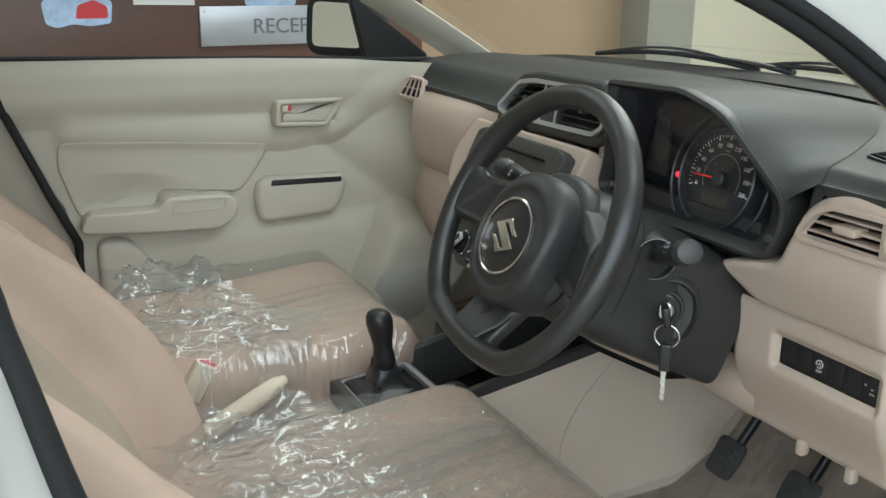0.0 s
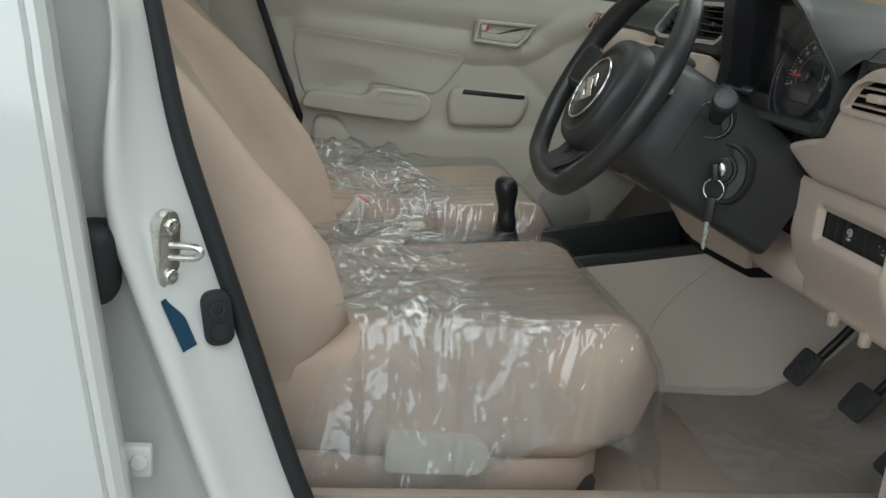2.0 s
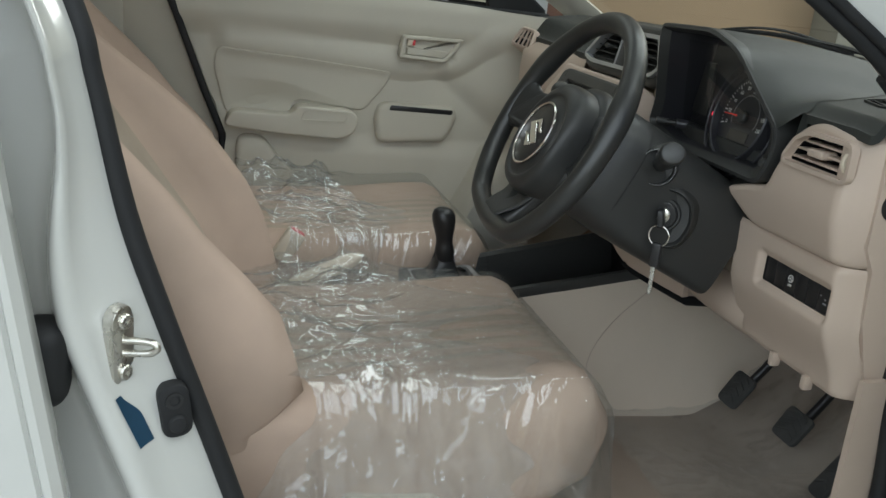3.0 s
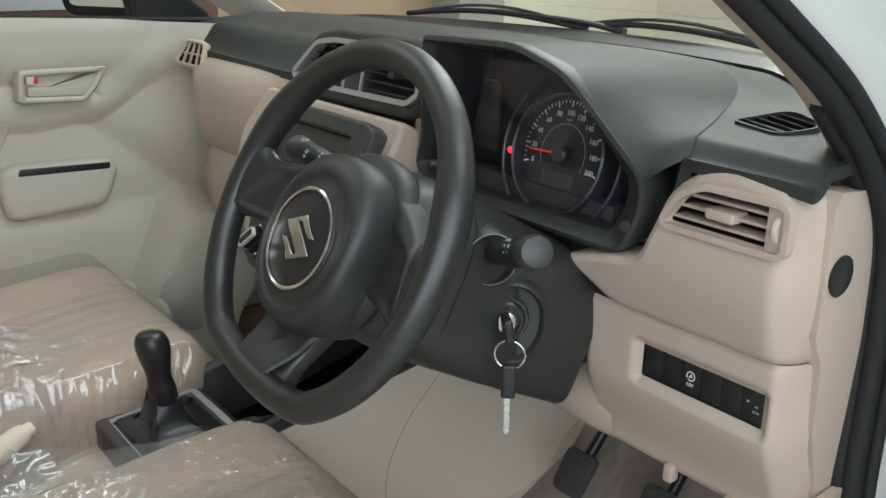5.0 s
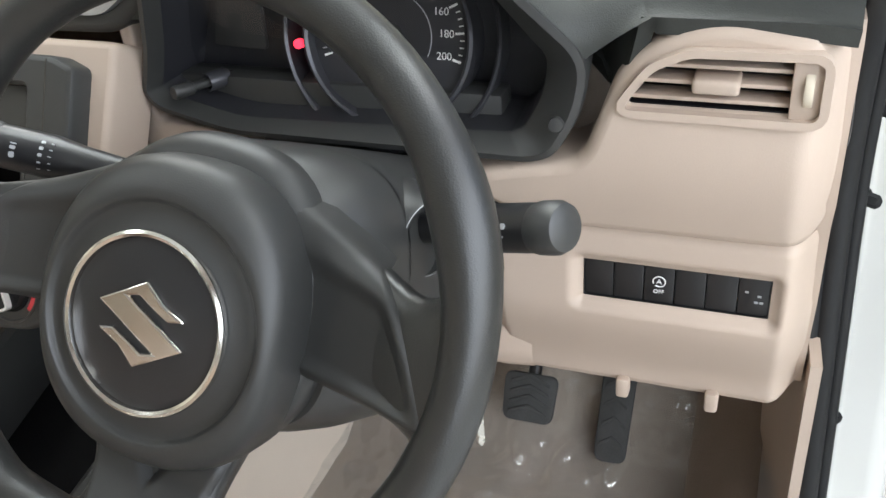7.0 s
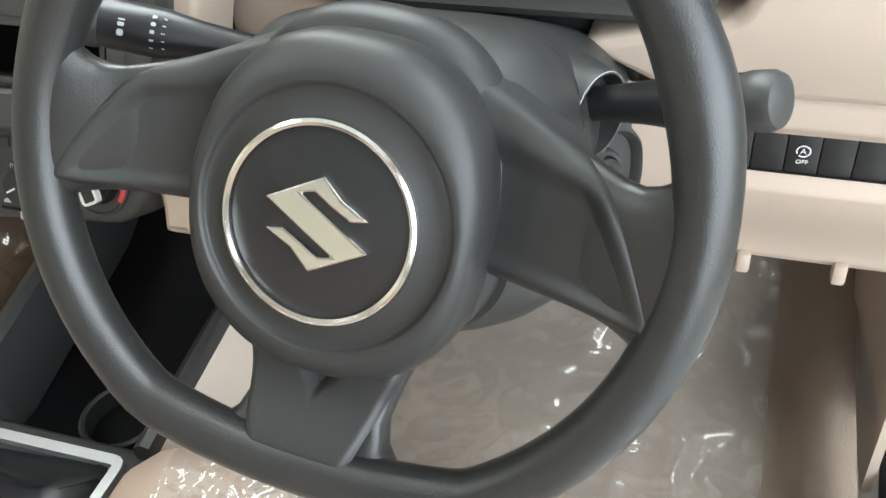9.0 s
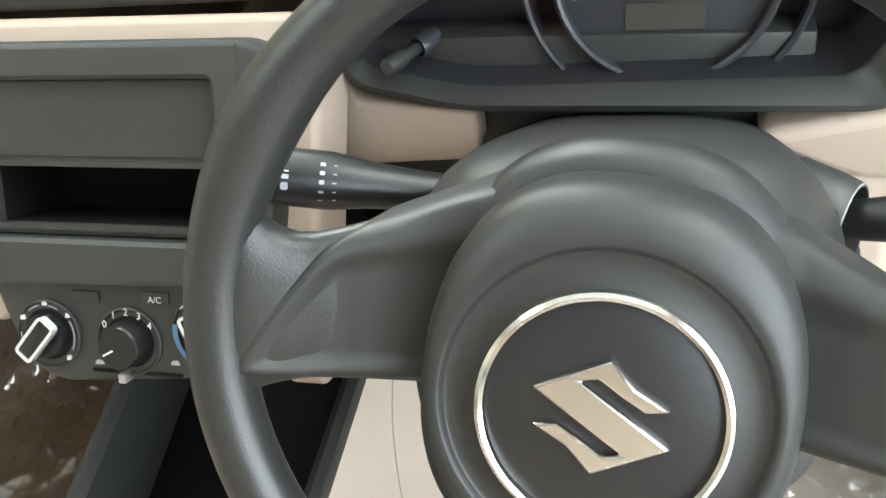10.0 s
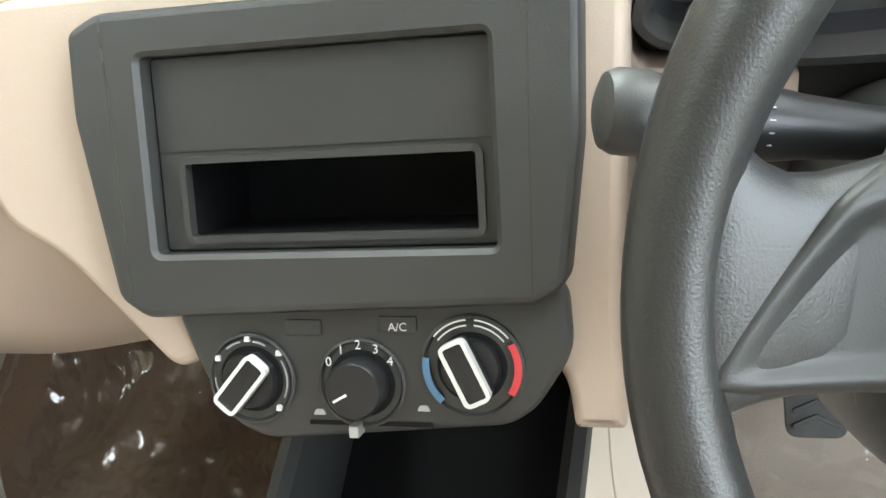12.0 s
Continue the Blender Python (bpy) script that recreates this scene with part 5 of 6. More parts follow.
# ---- clear plastic covers ----
def folds(q, seed):
    """Height of creased film: thin standing ridges over smooth fields, about 0 to 1."""
    q = q + Vector((seed, -seed, 0.5 * seed))
    w = noise.noise_vector(q * 0.5) * 0.8
    r = 0.25 + 0.25 * noise.noise(q * 0.45)
    for k, a in ((1.0, 0.42), (2.3, 0.28), (5.2, 0.12)):
        r += a * max(0.0, 1 - 2.4 * abs(noise.noise(q * k + w))) ** 1.4
    return r


def pleats(x, z, seed):
    """Drawn folds that fan out down the side of a cushion."""
    f = x + 0.22 * math.sin(9 * x + seed) * (0.55 - z)
    r = 0.0
    for k, d, a in ((15, 4, 0.0085), (36, 6, 0.0040), (75, 9, 0.0014)):
        n = noise.noise(Vector((f * k, z * d, seed + k)))
        r += a * max(0.0, 1 - 2.6 * abs(n)) ** 1.5
    return r


def cover(cy, dx, x0, x1, seed, label, drop, amp, y_lo, y_hi, heap, lift=0.0, steps=(210, 170), mat=None, ragged=0.05):
    """A sheet of film over a cushion, hanging down its front and sides; heap: how far slack film stands up at the back."""
    def fn(u, v):
        x = x0 + (x1 - x0) * u
        s_ = (y_lo + (y_hi - y_lo) * v) * (0.285 + drop * (0.85 + 0.5 * noise.noise(Vector((x * 6, seed, 0)))))
        x += ragged * u * u * (noise.noise(Vector((v * 4, seed, 1))) + 0.35 * noise.noise(Vector((v * 15, seed, 2))))
        x += (1 - u) ** 2 * (0.07 * smooth(0.20, 0.27, abs(s_)) * smooth(0.40, 0.27, abs(s_)) + 0.05 * noise.noise(Vector((v * 11, seed, 4))))
        flat = 0.250 - 0.050 * smooth(0.02, 0.115, min(x, 0.1)) ** 1.6
        over = max(0.0, abs(s_) - flat)
        y = math.copysign(min(abs(s_), flat) + 0.16 * over, s_)
        z = 0.545 + 0.022 * smooth(-0.25, 0.02, x) - 0.065 * smooth(0.01, 0.095, x) ** 2 - 0.95 * over
        ahead = max(0.0, x - 0.088)
        if ahead:
            z -= ahead * 1.6
            x = 0.090 + ahead * 0.24
        side, nose = min(1.0, over / 0.03), min(1.0, ahead / 0.015)
        n = Vector((nose, math.copysign(side, s_), 1.0 - 0.8 * max(side, nose))).normalized()
        back = smooth(-0.06, -0.28, x)
        h = folds(Vector((x * 4.5 + y * 3.5, y * 6.5 - x * 3.5, z * 4)), seed) * (amp * (0.10 + 0.90 * back) + heap * back * (0.3 + abs(noise.noise(Vector((x, y, seed)) * 9)))) * (1 - 0.75 * side)
        h += pleats(x if side >= nose else y, z, seed) * max(side, nose) * (0.6 + 0.8 * back)
        return Vector((x + dx, cy + y, z)) + n * (h + 0.003 + lift)
    ob = single("seat_cover_film", sheet(fn, lin(0, 1, steps[0]), lin(0, 1, steps[1])), mat or FILM, label, "plastic cover", group="clear seat covers", sharp=60)
    ob.visible_shadow = False
    return ob


cover(-0.370, 0.0, -0.38, 0.225, 3.1, "crumpled clear plastic film over the driver's cushion", 0.17, 0.016, -1.0, 0.45, 0.03, 0.0, (340, 300), FILM_SEAT)
cover(-0.370, 0.0, -0.44, -0.09, 12.4, "loose crumpled film bunched against the driver's backrest", 0.20, 0.022, -1.0, 0.46, 0.035, 0.008, (260, 260), None, 0.16)
cover(0.335, 0.035, -0.30, 0.15, 7.7, "crumpled clear plastic film over the passenger cushion", 0.15, 0.012, -1.0, 0.9, 0.05, 0.0, (260, 220), FILM_SEAT)
cover(0.335, 0.035, -0.42, -0.16, 5.2, "loose crumpled film bunched against the passenger backrest", 0.13, 0.020, -1.0, 0.8, 0.05, 0.006, (220, 200), None, 0.14)


def floor_film(xs, ys, mat, label, amp, scale, seed):
    ob = single("floor_film", sheet(lambda x, y: floor_point(x, y) + Vector((-0.3, 0, 1)).normalized() * (0.009 + amp * folds(Vector((x * scale, y * scale, 0)), seed)), xs, ys), mat, label, "plastic film", sharp=60)
    ob.visible_shadow = False


floor_film(lin(0.26, 0.90, 110), lin(-0.64, -0.19, 90), FILM_TIGHT, "clear plastic film on the driver's footwell carpet", 0.020, 7, 5.0)
floor_film(lin(0.10, 0.90, 120), lin(0.19, 0.58, 80), FILM_FLOOR, "crumpled clear film on the passenger footwell carpet", 0.026, 12, 9.0)

# ---- passenger door ----
def door_y(x, z):
    """The inner skin of the passenger door: sill, long hollow, ledge that sweeps up round the handle, and the speaker's pod."""
    y = 0.645 - 0.10 * max(0.0, x + 0.05) ** 1.15
    ledge = 0.866 - 0.075 * (x + 0.45) + 0.014 * smooth(0.0, 0.10, x) + 0.115 * smooth(0.09, 0.32, x)
    y -= 0.024 * smooth(0.872, 0.940, z) * (1 - 0.4 * smooth(0.97, 1.01, z)) * (1 - 0.6 * smooth(0.12, 0.28, x))
    y -= 0.015 * smooth(ledge + 0.06, ledge + 0.006, z) * smooth(ledge - 0.036, ledge + 0.002, z) * smooth(0.34, 0.10, x) * smooth(-0.47, -0.42, x)
    y -= 0.006 * smooth(ledge - 0.02, ledge + 0.035, z) * smooth(0.02, 0.14, x)
    y -= 0.010 * smooth(0.66, 0.60, z)
    y += 0.012 * math.exp(-((z - 0.804 + 0.725 * (x - 0.102)) / 0.040) ** 2) * smooth(0.04, 0.14, x)
    y += 0.020 * bump_at(x, z, -0.335, 0.725, 0.125, 0.055)
    side = ((x - 0.158) - 0.46 * (z - 0.493)) * 0.908
    y -= 0.072 * smooth(0.0, 0.040, side) * smooth(0.675, 0.605, z + 0.25 * (x - 0.25)) + 0.012 * smooth(-0.09, 0.0, side) * smooth(0.66, 0.58, z)
    y -= 0.06 * smooth(0.16, 0.40, x) * smooth(0.62, 0.80, z)
    y += 0.030 * smooth(-0.020, -0.004, x) * smooth(0.140, 0.120, x) * smooth(0.848, 0.860, z) * smooth(0.922, 0.910, z)
    return y


def skin_plate(pts, h, edge, mid=None):
    """A raised field of the door's skin, h proud, its edge rounded over."""
    c = Vector(mid) if mid else sum((Vector(p) for p in pts), Vector((0, 0))) / len(pts)
    top = offset(pts, -edge)
    rings = [(pts, -0.006), (pts, h * 0.45), (offset(pts, -edge * 0.35), h * 0.85), (top, h)]
    rings += [([c + (p - c) * k for p in top], h) for k in (0.93, 0.85, 0.72, 0.58, 0.44, 0.3, 0.16, 0.04)]
    return loft([[Vector((p[0], door_y(p[0], p[1]) - 0.02 - d, p[1])) for p in r] for r, d in rings])


door = thing("passenger_door", (0.0, 0.66, 0.5), "beige trimmed passenger door, closed, with window down to its sill", "car door")


def door_pt(u, t):
    """The rear edge leans back as it rises."""
    rear = -0.428 - 0.40 * max(0.0, (0.30 + 0.71 * t) - 0.65)
    x = rear + (0.46 - 0.13 * smooth(0.64, 0.36, 0.30 + 0.71 * t) - rear) * u
    z = 0.30 + (1.012 - 0.0325 * (x + 0.536) - 0.30) * t
    return Vector((x, door_y(x, z), z))


part("trim_panel", sheet(door_pt, lin(0, 1, 130), lin(0, 1, 150), 0.02), TRIM, door, sharp=60)
part("sill_seal", tube([Vector((x, 0.632 - 0.10 * max(0, x + 0.05), 1.016 - 0.0325 * (x + 0.536))) for x in lin(-0.56, 0.36, 20)], 0.006, 8), RUBBER, door)
arm_o = outline([(-0.432, 0.668), (-0.29, 0.655), (-0.150, 0.648), (-0.112, 0.668), (-0.106, 0.706), (-0.130, 0.722), (-0.255, 0.726), (-0.275, 0.702), (-0.415, 0.706)], 0.016, 4)
DMt = axes(Vector((0, 0.655, 0)), Vector((1, 0, 0)), Vector((0, 0, 1)), Vector((0, -1, 0)))
cup = outline([(-0.246, 0.694), (-0.140, 0.694), (-0.132, 0.714), (-0.236, 0.717)], 0.006, 4)
arm = part("armrest", plate(arm_o, DMt, -0.01, 0.078, 0.019, 5), TRIM, door, sharp=60)
part("pull_cup", ring_plate(offset(cup, 0.003), cup, DMt, 0.06, 0.0805), TRIM, arm)
ins = outline([(-0.458, 0.800), (-0.452, 0.852), (-0.25, 0.838), (-0.022, 0.818), (-0.040, 0.780), (-0.090, 0.715), (-0.26, 0.735), (-0.275, 0.69), (-0.425, 0.69)], 0.02, 4)
part("trim_insert", skin_plate(ins, 0.007, 0.004), TRIM, door, sharp=60)
hb_o = outline([(-0.016, 0.858), (0.100, 0.852), (0.118, 0.872), (0.146, 0.913), (-0.010, 0.913)], 0.008, 4)
DH = axes(Vector((0, 0.586, 0)), Vector((1, 0.02, 0)).normalized(), Vector((0, 0, 1)), Vector((0, -1, 0)))
hh = part("handle_bezel", slab_with_hole(hb_o, offset(hb_o, -0.010), DH, -0.03, 0.006, 0.003), TRIM, door, sharp=50)
part("handle_well", plate(offset(hb_o, -0.009), DH, -0.02, -0.007, 0), TRIM, hh)
part("pull_handle", plate(outline([(0.002, 0.868), (0.094, 0.864), (0.112, 0.880), (0.002, 0.884)], 0.004), DH, -0.012, 0.004, 0.003, 3), TRIM, hh)
part("lock_tab", plate(outline([(0.002, 0.888), (0.020, 0.888), (0.020, 0.904), (0.002, 0.904)], 0.003), DH, -0.012, 0.002, 0.002), CREAM, hh)
part("lock_mark", plate(outline([(0.013, 0.890), (0.021, 0.890), (0.021, 0.903), (0.016, 0.903)], 0.002), DH, -0.01, 0.0035, 0.0005), RED, hh, "red lock mark")
pk = outline([(-0.052, 0.735), (-0.060, 0.700), (-0.050, 0.648), (-0.030, 0.640), (0.120, 0.652), (0.140, 0.680), (0.152, 0.722), (0.140, 0.742), (-0.030, 0.745)], 0.014, 4)
part("grip_pocket", plate(pk, axes(Vector((0, 0.640, 0)), Vector((1, -0.10, 0)).normalized(), Vector((0, 0, 1)), Vector((-0.10, -1, 0)).normalized()), -0.01, 0.046, 0.019, 5), TRIM, door, sharp=70)
# no opening is cut: a black plate gives the slot's shade
part("pocket_slot", plate(outline([(-0.024, 0.7255), (0.136, 0.7245), (0.138, 0.736), (-0.020, 0.738)], 0.004), axes(Vector((0, 0.640, 0)), Vector((1, -0.10, 0)).normalized(), Vector((0, 0, 1)), Vector((-0.10, -1, 0)).normalized()), 0.02, 0.0466, 0.0005), BLACK, door, "black plate put in as the shaded slot of the grip pocket")
bin_o = outline([(-0.335, 0.645), (-0.30, 0.60), (-0.235, 0.53), (-0.17, 0.505), (0.15, 0.50), (0.20, 0.46), (0.20, 0.32), (-0.40, 0.32), (-0.40, 0.645)], 0.03, 4)
part("door_bin", skin_plate(bin_o, 0.022, 0.010, (-0.33, 0.40)), TRIM, door, sharp=60)
part("speaker_grille", turned([(0.070, -0.01), (0.070, 0.002), (0.067, 0.004), (0.002, 0.006)], facing((0.250, door_y(0.250, 0.465) - 0.019, 0.465), (-0.14, -1, 0.0)), 40), material("speaker_grey", (0.40, 0.39, 0.35), 0.7, var=0.15, grain=1400, bump=0.8, dist=0.001), door, "grey round speaker grille")
part("quarter_trim", prism([(0.205, 0.602, 0.994), (0.352, 0.592, 0.986), (0.352, 0.592, 1.0), (0.30, 0.594, 1.04), (0.17, 0.602, 1.135)], (0, 0.03, 0), 0.004), RUBBER, door, "black corner trim")
mir = thing("door_mirror", (0.24, 0.88, 1.05), "black door mirror housing with its glass", "mirror")
mm = facing((0.235, 0.85, 1.05), (-0.80, -0.58, 0.05))
mo = outline([(-0.085, -0.060), (0.070, -0.060), (0.088, -0.020), (0.080, 0.060), (-0.080, 0.065)], 0.03, 5)
part("housing", plate(offset(mo, 0.014), mm, -0.07, 0.004, 0.008, 3), RUBBER, mir)
part("mirror_glass", plate(offset(mo, -0.008), mm, 0.0, 0.0055, 0), MIRROR, mir)
part("mount", tube([(0.30, 0.66, 1.00), (0.29, 0.78, 1.01)], 0.022, 10), RUBBER, mir)

# passenger-side rear body: lock pillar, rear door trim
single("pillar_trim", prism([(-0.555, 0.65, 0.30), (-0.36, 0.65, 0.30), (-0.38, 0.65, 0.70), (-0.545, 0.63, 1.02), (-0.74, 0.56, 1.42), (-0.92, 0.56, 1.42), (-0.74, 0.62, 1.02), (-0.68, 0.64, 0.70)], (0, 0.05, 0), 0.01), TRIM, "beige pillar trim behind the passenger door", "pillar trim", "structure")
single("door_seal", tube([(-0.430, 0.622, 0.30), (-0.432, 0.622, 0.64), (-0.475, 0.618, 0.74), (-0.548, 0.610, 0.93), (-0.60, 0.60, 1.05), (-0.75, 0.56, 1.30)], 0.009, 10), RUBBER, "black rubber seal along the passenger door edge", "door seal", "structure")
single("rear_side_trim", box(-1.9, -0.66, 0.62, 0.66, 0.25, 1.0, 0.01), TRIM, "beige rear door trim", "door trim", "structure")

# ---- body shell round the driver's opening ----
def seal_path():
    return spline([(-0.83, -0.60, 1.42), (-0.72, -0.655, 1.24), (-0.62, -0.722, 1.03), (-0.598, -0.730, 0.95), (-0.567, -0.735, 0.82), (-0.53, -0.738, 0.71), (-0.482, -0.74, 0.577), (-0.41, -0.743, 0.38), (-0.36, -0.748, 0.31), (-0.25, -0.758, 0.285), (0.05, -0.768, 0.275), (0.34, -0.768, 0.285), (0.41, -0.767, 0.36),
                   (0.420, -0.763, 0.46), (0.412, -0.756, 0.60), (0.420, -0.751, 0.72), (0.422, -0.749, 0.80), (0.404, -0.748, 0.905), (0.322, -0.742, 1.002), (0.225, -0.735, 1.072), (0.06, -0.715, 1.165), (-0.22, -0.65, 1.28), (-0.45, -0.62, 1.365), (-0.65, -0.60, 1.41), (-0.83, -0.60, 1.42)], 200)


SEAL = seal_path()


def outward(k):
    """The way out of the opening, in its plane, at a point of the seal."""
    c = Vector((-0.12, -0.70, 0.80))
    d = SEAL[k] - c
    a, b = SEAL[max(k - 2, 0)], SEAL[min(k + 2, len(SEAL) - 1)]
    t = (b - a).normalized()
    n = t.cross(Vector((0, 1, 0))).normalized()
    return n if n.dot(d) > 0 else -n


single("door_opening_seal", join(tube(SEAL, 0.0115, 12), tube([p + Vector((0, 0.015, 0)) - outward(k) * 0.003 for k, p in enumerate(SEAL) if p.x > 0.3 and p.z > 0.575 and k > 80], 0.0105, 12), tube([p + Vector((0, -0.014, 0)) + outward(k) * 0.008 for k, p in enumerate(SEAL) if k > 100 and p.x > -0.2], 0.007, 10)), RUBBER, "dark rubber seal round the driver's door opening", "door seal", "structure", 70)


# front pillar, sill and roof rail: a painted flange, a step and the outer skin
def flange(k0, k1, prof):
    rings = []
    for k in range(k0, k1):
        n = outward(k)
        low = 0.35 + 0.65 * smooth(0.96, 0.72, SEAL[k].z) if prof is rear else 0.45 + 0.55 * smooth(1.02, 0.86, SEAL[k].z)
        rings.append([SEAL[k] + n * (min(a, 0.105) * low + max(0.0, a - 0.105) if prof is rear else a * low) + Vector((0, b, 0)) for a, b in prof])
    return loft(rings, caps=False, closed=False)


front = [(0.002, 0.006), (0.010, -0.006), (0.020, -0.014), (0.050, -0.019), (0.085, -0.023), (0.120, -0.028), (0.195, -0.036), (0.215, -0.046), (0.224, -0.080), (0.245, -0.100), (0.30, -0.118), (0.38, -0.124)]
rear = [(0.002, 0.006), (0.010, -0.006), (0.022, -0.016), (0.045, -0.032), (0.058, -0.042), (0.065, -0.051), (0.071, -0.0575), (0.078, -0.060), (0.086, -0.058), (0.092, -0.049), (0.097, -0.030), (0.105, -0.008), (0.12, 0.008), (0.17, 0.014), (0.22, 0.014)]
body = thing("car_body", (0.0, -0.75, 0.3), "white painted car body round the open driver's doorway", "car body", kind="structure")
part("front_frame", flange(75, 200, front), PAINT, body, sharp=60)
part("lock_pillar", flange(0, 78, rear), PAINT, body, "white painted lock pillar", sharp=60)
# inner trim of the front pillar
def pil(k, a, b):
    return SEAL[k] - outward(k) * a + Vector((0, b, 0))


part("front_pillar_trim", loft([[pil(k, a, b) for a, b in ((0.004, 0.012), (0.003, 0.024), (-0.004, 0.040), (-0.016, 0.052), (-0.035, 0.050), (-0.040, 0.020), (-0.02, 0.008))] for k in range(138, 200)], caps=True), BEIGE, body, "beige front pillar trim", sharp=60)
part("kick_panel", sheet(lambda x, z: Vector((x, -0.722 - 0.032 * smooth(0.56, 0.40, x), z)), lin(0.36, 0.95, 8), lin(0.26, 0.62, 6), 0.01), BEIGE, body)
for p in ((0.462, -0.766, 0.822), (0.460, -0.768, 0.737), (0.445, -0.770, 0.50)):
    b = part("hinge_bolt", turned([(0.009, 0.0), (0.009, 0.006), (0.0065, 0.006), (0.0065, 0.016), (0.005, 0.018), (0.001, 0.018)], facing(p, (-0.6, -0.8, 0.05)), 6), RUBBER, body)
# rear door: outer skin standing proud of the pillar, with a folded front edge
rd = thing("rear_door", (-0.9, -0.83, 0.6), "white rear door of the car, closed", "car door")


def rd_edge(z):
    return -0.669 + 0.15 * (0.89 - z) if z < 0.89 else -0.668 - 0.16 * (z - 0.89)


def rd_ring(z):
    x = rd_edge(z)
    bulge = 0.03 * (1 - ((z - 0.62) / 0.5) ** 2)
    return [Vector((x + a, -0.795 - b - bulge * c, z)) for a, b, c in ((-0.02, -0.02, 0), (-0.004, 0.0, 0.3), (0.004, 0.012, 0.6), (0.002, 0.024, 0.9), (-0.006, 0.031, 1.0), (-0.013, 0.0325, 1.0), (-0.0155, 0.0285, 1.0), (-0.019, 0.0335, 1.0), (-0.032, 0.035, 1.0), (-0.2, 0.045, 1.0), (-0.6, 0.055, 1.0), (-1.1, 0.04, 1.0))]


part("skin", loft([rd_ring(z) for z in lin(0.30, 1.0, 30)], caps=False, closed=False), PAINT, rd, sharp=28)
part("window_strip", loft([[Vector((rd_edge(z) + a, -0.80 - b, z)) for a, b in ((-0.004, 0.0), (0.0, 0.03), (-0.01, 0.036), (-1.1, 0.05))] for z in (1.0, 1.012, 1.03)], caps=False, closed=False), RUBBER, rd, "black window strip")
part("window_frame", loft([[Vector((rd_edge(z) + a, -0.79 + 0.30 * (z - 1.02) - b, z)) for a, b in ((0.0, 0.0), (0.004, 0.02), (-0.01, 0.03), (-0.05, 0.03), (-0.06, 0.0))] for z in lin(1.03, 1.40, 8)], caps=False, closed=False), PAINT, rd)
# the driver's door, wide open and unseen beside the camera, added to shade the front pillar
dd = thing("driver_door", (0.475, -0.825, 0.3), "white driver's door with beige inner trim, wide open", "car door")
DO = axes(Vector((0.475, -0.825, 0.0)), Vector((-0.48, -0.877, 0)), Vector((0, 0, 1)), Vector((-0.877, 0.48, 0)))


def leaf(z, h0, h1, x0, x1):
    return [DO @ Vector((x, z, h)) for x, h in ((x0, h0), (x0 + 0.02, h1), (x1 - 0.04, h1), (x1, h1 - 0.02), (x1, h0), (x0 + 0.4, h0 - 0.03))]


part("shell", loft([leaf(z, -0.09 - 0.02 * math.sin(math.pi * (z - 0.3) / 0.7), -0.03, 0.0, 1.02 + 0.1 * (z - 0.3)) for z in lin(0.30, 1.0, 10)]), PAINT, dd, sharp=50)
part("trim", loft([[DO @ Vector((x, z, h)) for x, h in ((0.05, -0.035), (0.05, 0.0), (0.10, 0.02 + 0.02 * math.sin(9 * z)), (0.9, 0.025 + 0.02 * math.sin(9 * z)), (0.97, 0.0), (0.97, -0.035))] for z in lin(0.34, 1.0, 12)]), TRIM, dd, sharp=60)
part("window_frame", tube([DO @ Vector((x, z, -0.05)) for x, z in ((0.10, 1.0), (0.34, 1.18), (0.62, 1.32), (0.95, 1.38), (1.10, 1.0))], 0.018, 10), RUBBER, dd)
# fittings on the lock pillar
stk = thing("door_striker", (-0.573, -0.767, 0.690), "zinc plated door striker bolted to the pillar", "door striker")
sm = facing((-0.569, -0.7745, 0.690), (0.74, -0.67, 0.0))
part("plate", plate(outline([(-0.014, -0.034), (-0.004, -0.044), (0.008, -0.044), (0.014, -0.030), (0.014, 0.030), (0.008, 0.044), (-0.004, 0.044), (-0.014, 0.034)], 0.007), sm, -0.012, 0.003, 0.001), STEEL, stk)
for v in (-0.028, 0.028):
    part("screw", turned([(0.0085, 0.002), (0.0085, 0.006), (0.007, 0.0075), (0.0035, 0.0075), (0.003, 0.005), (0.001, 0.005)], sm @ pose(0.001, v, 0), 16), STEEL, stk)
prong, foot_ = Vector((0.93, -0.34, 0.10)).normalized(), Vector((-0.567, -0.776, 0.690))
part("loop", tube(spline([foot_ + Vector((0, 0, 0.007)), foot_ + prong * 0.016 + Vector((0, 0, 0.0068)), foot_ + prong * 0.030 + Vector((0, 0, 0.0055)), foot_ + prong * 0.036, foot_ + prong * 0.030 + Vector((0, 0, -0.0055)), foot_ + prong * 0.016 + Vector((0, 0, -0.0068)), foot_ + Vector((0, 0, -0.007))], 28), 0.0038, 10), STEEL, stk)
ds = thing("door_switch", (-0.524, -0.745, 0.608), "black rubber door lamp switch on the pillar", "switch")
dsm = facing((-0.516, -0.7630, 0.611), (0.25, -0.96, 0.0)) @ pose(0, 0, 0, 0, 0, 8)
part("base", plate(outline([(-0.0165, -0.031), (0.0165, -0.031), (0.0165, 0.031), (-0.0165, 0.031)], 0.016, 6), dsm, -0.012, 0.006, 0.002), RUBBER, ds)
part("plunger", turned([(0.011, 0.004), (0.0105, 0.008), (0.0085, 0.0105), (0.002, 0.011)], dsm @ pose(0, -0.0145, 0), 20), RUBBER, ds)
part("screw", turned([(0.0100, 0.004), (0.0095, 0.0075), (0.006, 0.0075), (0.005, 0.005), (0.001, 0.005)], dsm @ pose(0, 0.0135, 0), 20), BLACK, ds)


